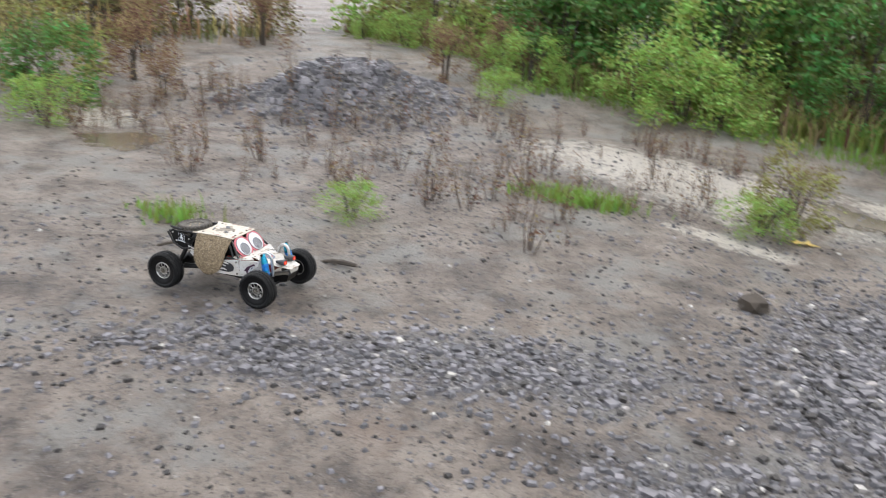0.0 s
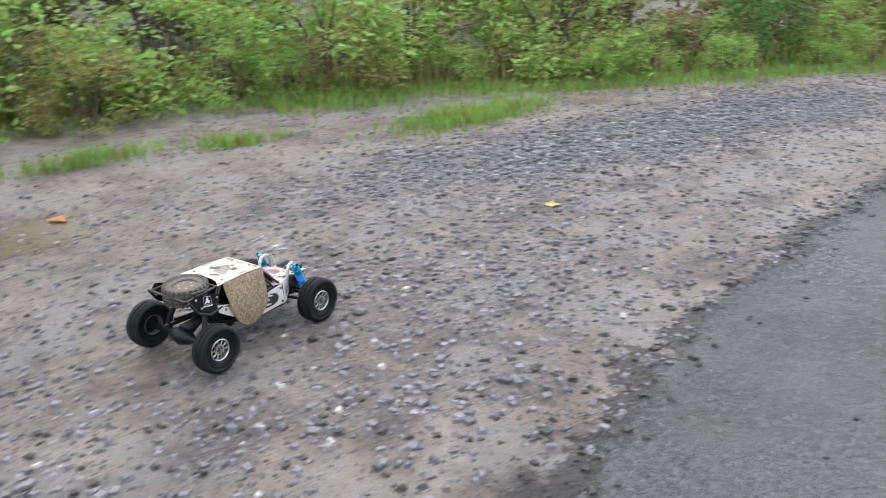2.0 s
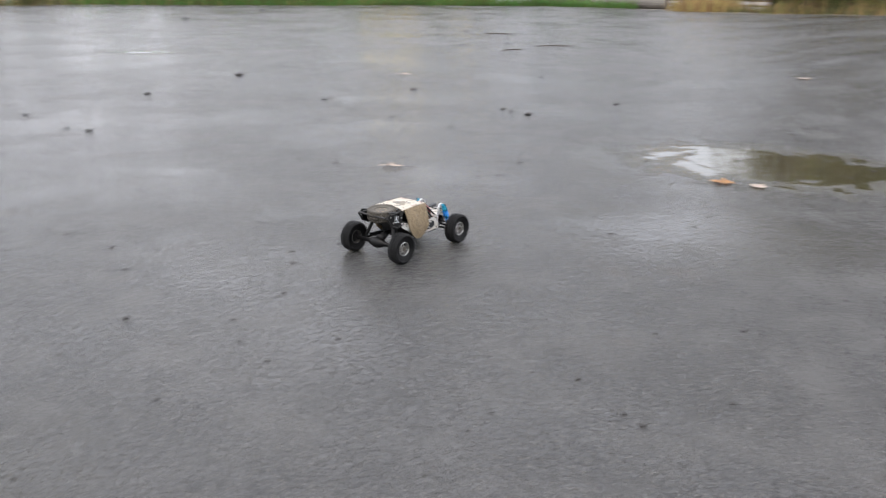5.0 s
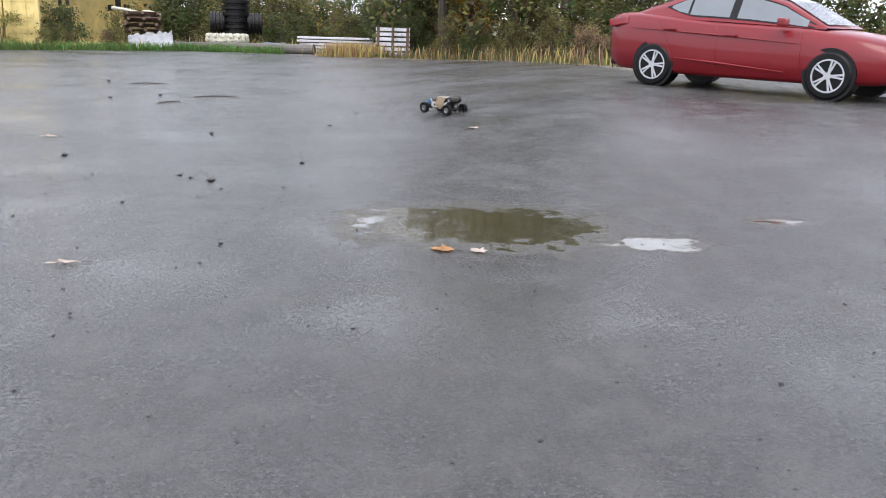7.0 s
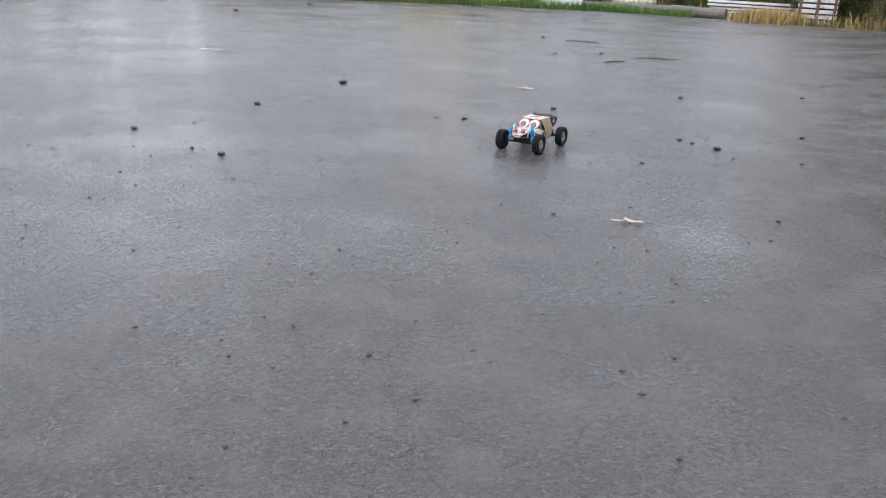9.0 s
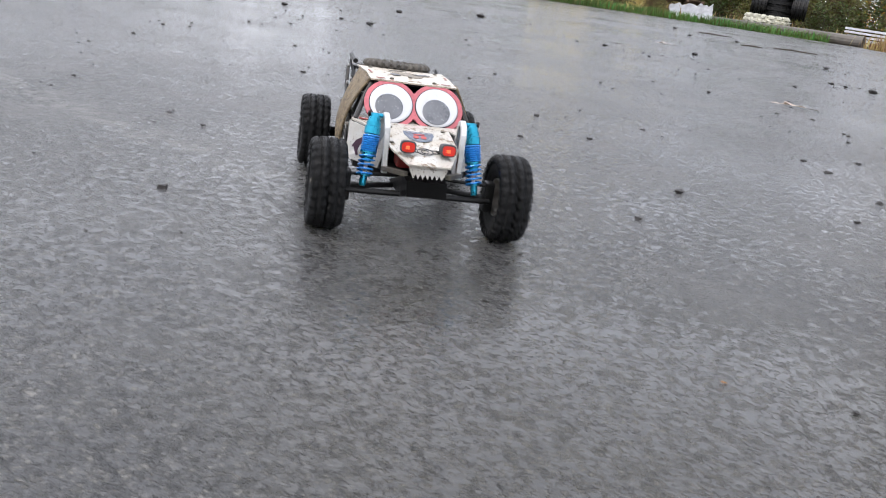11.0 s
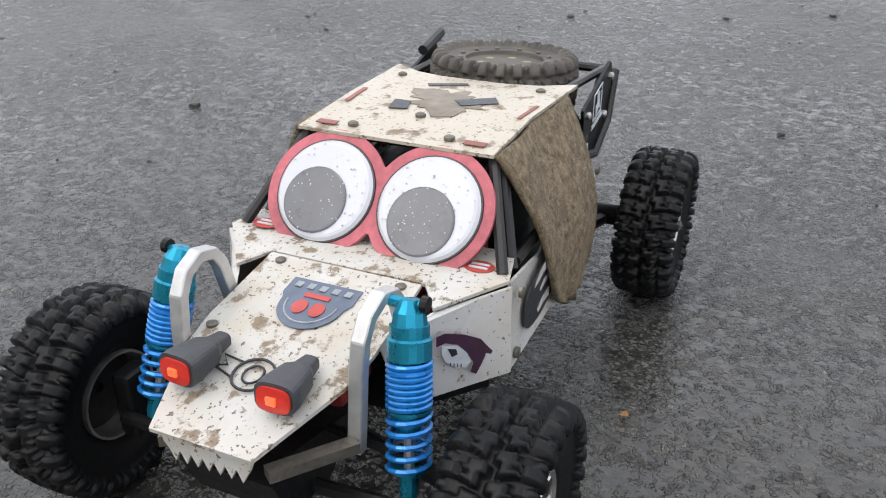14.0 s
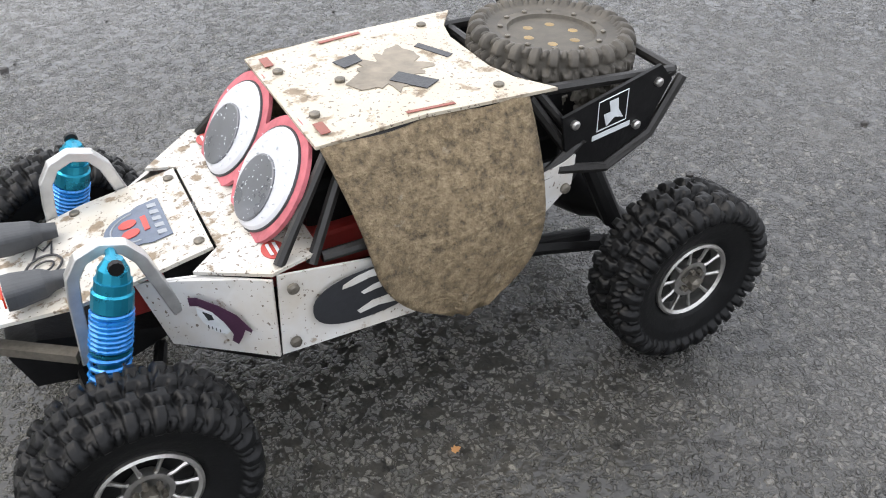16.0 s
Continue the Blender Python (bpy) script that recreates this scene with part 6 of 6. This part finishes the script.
            if prev:
                for k in range(6):
                    bm.faces.new((prev[k], prev[k + 1], row[k + 1], row[k]))
            prev = row
        bmesh.ops.solidify(bm, geom=bm.faces[:], thickness=0.008)
        part(nm, bm, "glass", car, "tinted " + nm.replace("_", " "))
    bm = bm_new()
    rr = []
    for x, zb, w, zt in [(x, at(x, 1), at(x, 2), at(x, 3)) for x in (-1.08, -0.8, -0.45, -0.1, 0.22)]:
        t = zt - zb
        rr.append([bm.verts.new((x, y, z + 0.012)) for y, z in [((w - t * 0.378) * 1.01, zb + t * 0.90), ((w - t * 0.42) * 0.87, zt), (0, zt + 0.02), (-(w - t * 0.42) * 0.87, zt), (-(w - t * 0.378) * 1.01, zb + t * 0.90)]])
    for p, q in zip(rr, rr[1:]):
        for k in range(4):
            bm.faces.new((p[k], p[k + 1], q[k + 1], q[k]))
    bmesh.ops.solidify(bm, geom=bm.faces[:], thickness=0.005)
    part("roof", bm, "red_paint", car, "", True)
    for s in (1, -1):
        for pts in ([(0.95, s * 0.905, 0.35), (0.93, s * 0.908, 0.63), (0.90, s * 0.872, 0.89)], [(-0.30, s * 0.905, 0.30), (-0.32, s * 0.908, 0.64), (-0.35, s * 0.872, 0.95)], [(-1.05, s * 0.90, 0.48), (-1.15, s * 0.905, 0.72), (-1.32, s * 0.865, 0.98)]):
            bm = bm_new()
            tube(bm, pts, 0.004, 5)
            part("door_gap", bm, "tail", car)
        for x0, z0 in ((-0.10, 0.80), (-1.10, 0.86)):
            bm = bm_new()
            box(bm, (x0, s * 0.905, z0), (0.20, 0.03, 0.03), None, 0.01)
            part("door_handle", bm, "red_paint", car)
        for pts, r in (([(-1.05, s * 0.895, 0.44), (-0.3, s * 0.912, 0.40), (0.75, s * 0.905, 0.33)], [0.006, 0.02, 0.006]), ([(-1.75, s * 0.875, 0.86), (-0.4, s * 0.90, 0.80), (0.9, s * 0.895, 0.72)], [0.004, 0.014, 0.004])):
            bm = bm_new()
            tube(bm, pts, r, 6)
            part("body_crease", bm, "red_paint", car)
        bm = bm_new()
        box(bm, (0.68, s * 0.97, 1.0), (0.12, 0.18, 0.12), None, 0.035)
        part("mirror", bm, "red_paint", car, "red door mirror")
        bm = bm_new()
        box(bm, (-2.06, s * 0.74, 0.95), (0.36, 0.20, 0.12), Matrix.Rotation(radians(-8), 4, "Y"), 0.02)
        part("tail_lamp", bm, "tail", car, "dark red tail lamp")
        for wx in (-1.35, 1.35):
            bm = bm_new()
            m = Matrix.Translation((wx, s * 0.84, 0.33))
            lathe(bm, [(0.360, s * 0.045), (0.362, -s * 0.2), (0.02, -s * 0.2), (0.02, s * 0.055)], 32, m)
            part("wheel_arch", bm, "black", car)
            wheel = new("wheel")
            wheel.parent = car
            wheel.location = (wx, s * 0.80, 0.318)
            bm = bm_new()
            lathe(bm, [(0.215, s * 0.10), (0.235, s * 0.115), (0.29, s * 0.112), (0.318, s * 0.085), (0.318, -s * 0.09), (0.2, -s * 0.1)], 32)
            part("tyre", bm, "tyre", wheel)
            bm = bm_new()
            lathe(bm, [(0.225, s * 0.112), (0.225, s * 0.10), (0.20, s * 0.09), (0.205, s * 0.112)], 32, closed=True)
            lathe(bm, [(0.05, s * 0.112), (0.05, s * 0.09), (0.01, s * 0.09), (0.01, s * 0.112)], 16)
            for k in range(5):
                for dd in (-0.13, 0.13):
                    mm = Matrix.Rotation(k * math.tau / 5 + dd, 4, "Y")
                    box(bm, mm @ Vector((0.125, s * 0.102, 0)), (0.17, 0.02, 0.026), mm, 0.004)
            part("rim", bm, "bright_alloy", wheel, "five double-spoke silver rim")
    bm = bm_new()
    box(bm, (-2.12, 0, 0.34), (0.28, 1.36, 0.14), None, 0.03)
    part("rear_valance", bm, "black", car)
    return car


saloon = make_saloon()
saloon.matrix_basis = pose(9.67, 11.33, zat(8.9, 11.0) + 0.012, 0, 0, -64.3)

# ---- yard clutter at the far edge ----
M["yellow_steel"] = mat("yellow_painted_steel", (0.70, 0.56, 0.23), 0.55, vary=0.3, scale=3, bumpy=0.2)
M["white_wrap"] = mat("white_plastic_wrap", (0.62, 0.63, 0.66), 0.35, vary=0.25, scale=6, bumpy=0.5, dist=0.02)
M["old_wood"] = mat("old_brown_wood", (0.12, 0.075, 0.05), 0.75, vary=0.4, scale=8)
M["grey_wood"] = mat("weathered_grey_wood", (0.11, 0.10, 0.088), 0.75, vary=0.35, scale=8)
M["pale_rubber"] = mat("lime_washed_rubber", (0.50, 0.49, 0.40), 0.7, vary=0.3, scale=8, bumpy=0.3)
M["blue_tarp"] = mat("faded_blue_tarpaulin", (0.10, 0.16, 0.22), 0.5, vary=0.4, scale=8, bumpy=0.5, dist=0.02)


def make_container():
    ob = tagged(new("shipping_container"), "weathered yellow steel shipping container in the weeds", "container")
    L, W, H = 12.19, 2.44, 2.59
    for name, yy in (("side_wall", 0.0), ("side_wall", W)):
        bm = bm_new()
        n = 88
        prev = None
        for k in range(n + 1):
            off = 0.035 if k % 4 in (1, 2) else 0
            row = [bm.verts.new((0.1 + (L - 0.2) * k / n, yy + (off if yy == 0 else -off), z)) for z in (0.12, H - 0.1)]
            if prev:
                bm.faces.new((prev[0], row[0], row[1], prev[1]))
            prev = row
        bmesh.ops.solidify(bm, geom=bm.faces[:], thickness=0.02)
        part(name, bm, "yellow_steel", ob)
    bm = bm_new()
    for yy in (0.05, W - 0.05):
        for z in (0.06, H - 0.06):
            box(bm, (L / 2, yy, z), (L, 0.12, 0.12))
        for x in (0.06, L - 0.06):
            box(bm, (x, yy, H / 2), (0.13, 0.13, H))
    for x in (0.06, L - 0.06):
        for z in (0.06, H - 0.06):
            box(bm, (x, W / 2, z), (0.12, W, 0.12))
    part("frame", bm, "yellow_steel", ob)
    bm = bm_new()
    box(bm, (L / 2, W / 2, H - 0.02), (L - 0.1, W - 0.1, 0.03))
    part("roof", bm, "yellow_steel", ob)
    bm = bm_new()
    box(bm, (L - 0.08, W / 2, H / 2), (0.04, W - 0.1, H - 0.1))
    part("end_wall", bm, "yellow_steel", ob)
    for k in range(2):
        bm = bm_new()
        y0 = 0.12 + k * (W / 2 - 0.1)
        box(bm, (0.05, y0 + 0.53, H / 2), (0.05, 1.06, H - 0.26))
        for z in (0.55, 1.05, 1.55, 2.05):
            box(bm, (0.015, y0 + 0.53, z), (0.03, 0.94, 0.18), None, 0.01)
        door = part("door", bm, "yellow_steel", ob)
        for d in (0.3, 0.78):
            bm = bm_new()
            tube(bm, [(-0.02, y0 + d, 0.2), (-0.02, y0 + d, H - 0.2)], 0.02, 6)
            part("lock_rod", bm, "yellow_steel", door)
    for bx, bz, bw, bh in [(1.5 + 0.55 * c, 0.95 + k * 0.26, 0.22, 0.17) for c in range(2) for k in range(6)] + [(5.5, 1.35, 0.5, 0.22), (6.2, 1.5, 0.5, 0.45), (7.0, 1.35, 0.55, 0.25), (5.8, 1.95, 0.9, 0.3), (7.0, 2.0, 0.5, 0.35)]:
        bm = bm_new()
        box(bm, (bx, -0.005, bz), (bw, 0.012, bh))
        part("lettering_block", bm, "black", ob)
    return ob


make_container().matrix_basis = pose(-2.2, 32.3, -0.02, 0, 0, 67.1)


def ribbed(bm, r, length, m, ribs):
    prof = []
    for k in range(ribs):
        y = length * k / ribs
        s = length / ribs
        prof += [(r * 0.86, y), (r * 0.86, y + s * 0.3), (r, y + s * 0.4), (r, y + s * 0.9)]
    lathe(bm, prof + [(r * 0.86, length)], 24, m)


fit_ob = tagged(new("culvert_fitting"), "black ribbed plastic culvert cross fitting standing upright", "pipe")
bm = bm_new()
ribbed(bm, 0.50, 1.78, Matrix.Rotation(radians(90), 4, "X"), 8)
part("upright", bm, "black", fit_ob)
for s in (1, -1):
    bm = bm_new()
    ribbed(bm, 0.40, 0.52, Matrix.Translation((s * 0.42, 0, 0.92)) @ Matrix.Rotation(radians(-s * 90), 4, "Z"), 4)
    part("side_branch", bm, "black", fit_ob)
fit_ob.matrix_basis = pose(4.36, 33.9, zat(4.36, 33.9), 0, 0, -10)
bm = tyre_bm(0.78, 0.50, 16)
tagged(part("tractor_tyre", bm, "pale_rubber"), "large lime-washed tyre lying on its side", "tyre").matrix_basis = pose(3.9, 32.85, 0.26, 90, 0, 0)
bm = bm_new()
tube(bm, [(2.1, 32.6, 0.13), (3.6, 31.9, 0.14), (5.0, 30.95, 0.15), (6.5, 30.05, 0.16)], [0.13, 0.15, 0.17, 0.17], 12)
tagged(part("log", bm, "grey_wood"), "long grey weathered log along the asphalt edge", "log")
bundle = tagged(new("board_bundle"), "stack of white weathered boards", "boards")
for k in range(10):
    bm = bm_new()
    box(bm, (0, (k % 2) * 0.22, 0.10 + (k // 2) * 0.11), (2.9 - (k % 3) * 0.2, 0.2, 0.07), Matrix.Rotation(radians((k * 37 % 7) - 3), 4, "Z"), 0.01)
    part("board", bm, "white_wrap", bundle)
bundle.matrix_basis = pose(7.6, 31.2, zat(7.6, 31.2), 0, 0, -13)


def make_pallet(name, label, material):
    ob = tagged(new(name), label, "pallet")
    for k in range(6):
        bm = bm_new()
        box(bm, (0, 0.05, 0.08 + k * 0.165), (1.15, 0.022, 0.11), None, 0.004)
        part("slat", bm, material, ob)
    for x in (-0.5, 0, 0.5):
        bm = bm_new()
        box(bm, (x, 0, 0.48), (0.09, 0.07, 0.98), None, 0.005)
        part("bearer", bm, "old_wood", ob)
    return ob


make_pallet("pallet", "wooden pallet leaning upright in the dry grass", "white_wrap").matrix_basis = pose(8.95, 28.9, zat(8.95, 28.9), -12, 0, -20)
for k in range(7):
    make_pallet("pallet", "brown wooden pallet in a stack", "old_wood").matrix_basis = pose(1.0 + 0.05 * (k % 3), 33.0, 0.06 + 0.155 * k, 90 - 2 * k, 0, 4 * (k % 4) - 5)
for k, (x, a, L) in enumerate(((0.6, 14, 1.1), (1.35, -8, 0.6), (0.95, 26, 0.8))):
    bm = bm_new()
    tube(bm, [(-L / 2, 0, 0), (0, 0.02, 0.03), (L / 2, 0, 0)], [0.06, 0.055, 0.045], 8)
    tagged(part("peeled_pole", bm, "pale_rubber"), "short pale peeled pole on the pallet stack", "pole", "poles on the pallets").matrix_basis = pose(x, 32.6, 1.24 - 0.05 * k, 0, 10, a)
bm = bm_new()
nn = 14
grid = [[bm.verts.new((-0.9 + 1.8 * i / nn, -0.35 + 0.7 * j / nn, max(0.0, 0.42 * (1 - abs(j / nn - 0.6) * 1.6) + 0.1 * math.sin(i * 1.7) * math.sin(j * 2.1) + 0.12 * i / nn))) for i in range(nn + 1)] for j in range(nn + 1)]
for j in range(nn):
    for i in range(nn):
        bm.faces.new((grid[j][i], grid[j][i + 1], grid[j + 1][i + 1], grid[j + 1][i]))
bmesh.ops.solidify(bm, geom=bm.faces[:], thickness=0.02)
tagged(part("plastic_sheet", bm, "white_wrap", None, "", True), "crumpled white plastic sheet over a crate", "sheet").matrix_basis = pose(1.25, 31.9, 0.0, 0, 0, 3) @ Matrix.Diagonal((0.8, 1, 1.1, 1))
bm = clod_mesh(14)
bmesh.ops.transform(bm, matrix=Matrix.Diagonal((0.75, 0.4, 0.45, 1)), verts=bm.verts)
tagged(part("tarpaulin", bm, "blue_tarp"), "heap of faded blue tarpaulin", "tarpaulin").matrix_basis = pose(5.5, 31.8, 0.1)


# ---- what moves ----
# seconds, x, y, heading in degrees of the buggy
DRIVE = [(0.0, 5.061, -3.173, -168), (0.5, 3.934, -3.147, -183), (1.0, 2.916, -3.132, -179), (1.2, 2.483, -3.202, -172), (1.5, 1.819, -3.328, -167.5), (1.8, 1.187, -3.457, -168), (2.0, 0.685, -3.530, -172),
         (2.5, -0.492, -3.240, -216.8), (2.8, -0.995, -2.788, -228.3), (3.0, -1.270, -2.436, -234), (3.2, -1.476, -1.891, -251.3), (3.5, -1.595, -1.147, -265), (4.0, -1.360, 0.156, -289.7),
         (4.3, -1.020, 1.021, -295), (4.6, -0.418, 2.161, -300), (5.0, 0.514, 3.739, -304.3), (5.2, 0.998, 4.506, -306), (6.0, 3.0, 7.35, -303), (6.5, 4.15, 9.35, -292), (7.0, 4.45, 11.1, -245), (7.3, 4.05, 11.65, -215),
         (7.5, 3.582, 11.620, -198), (8.0, 1.911, 11.000, -145), (8.5, 0.755, 9.344, -121), (9.0, -0.272, 7.309, -115.9), (9.5, -1.115, 5.229, -106.3), (10.0, -1.328, 3.671, -93.1), (10.2, -1.328, 3.336, -90.3),
         (10.6, -1.26, 2.72, -80), (11.1, -0.93, 2.05, -66), (11.6, -0.637, 1.606, -77.8), (16.0, -0.637, 1.606, -77.8)]


def motions():
    walk(buggy, [(t, pose(x, y, zat(x, y) + (0.004 if y < -2.4 else 0.0), 0, 0, a)) for t, x, y, a in DRIVE])
    spans = [(a[0], b[0], math.hypot(b[1] - a[1], b[2] - a[2]) / (b[0] - a[0])) for a, b in zip(DRIVE, DRIVE[1:])]
    turned, rows = 0.0, []
    for k in range(int(11.6 * FPS) + 1):
        t = k / FPS
        rows.append((t, turned))
        speed = next((v for a, b, v in spans if a <= t < b), 0.0)
        turned += min(degrees_of(speed / R / FPS), 76.0)
    rows.append((16.0, turned))
    for wheel, wx, wy in wheels:
        walk(wheel, [(t, pose(wx, wy, R, 0, a % 360, 0)) for t, a in rows])


def degrees_of(r):
    return r * 180 / math.pi


motions()
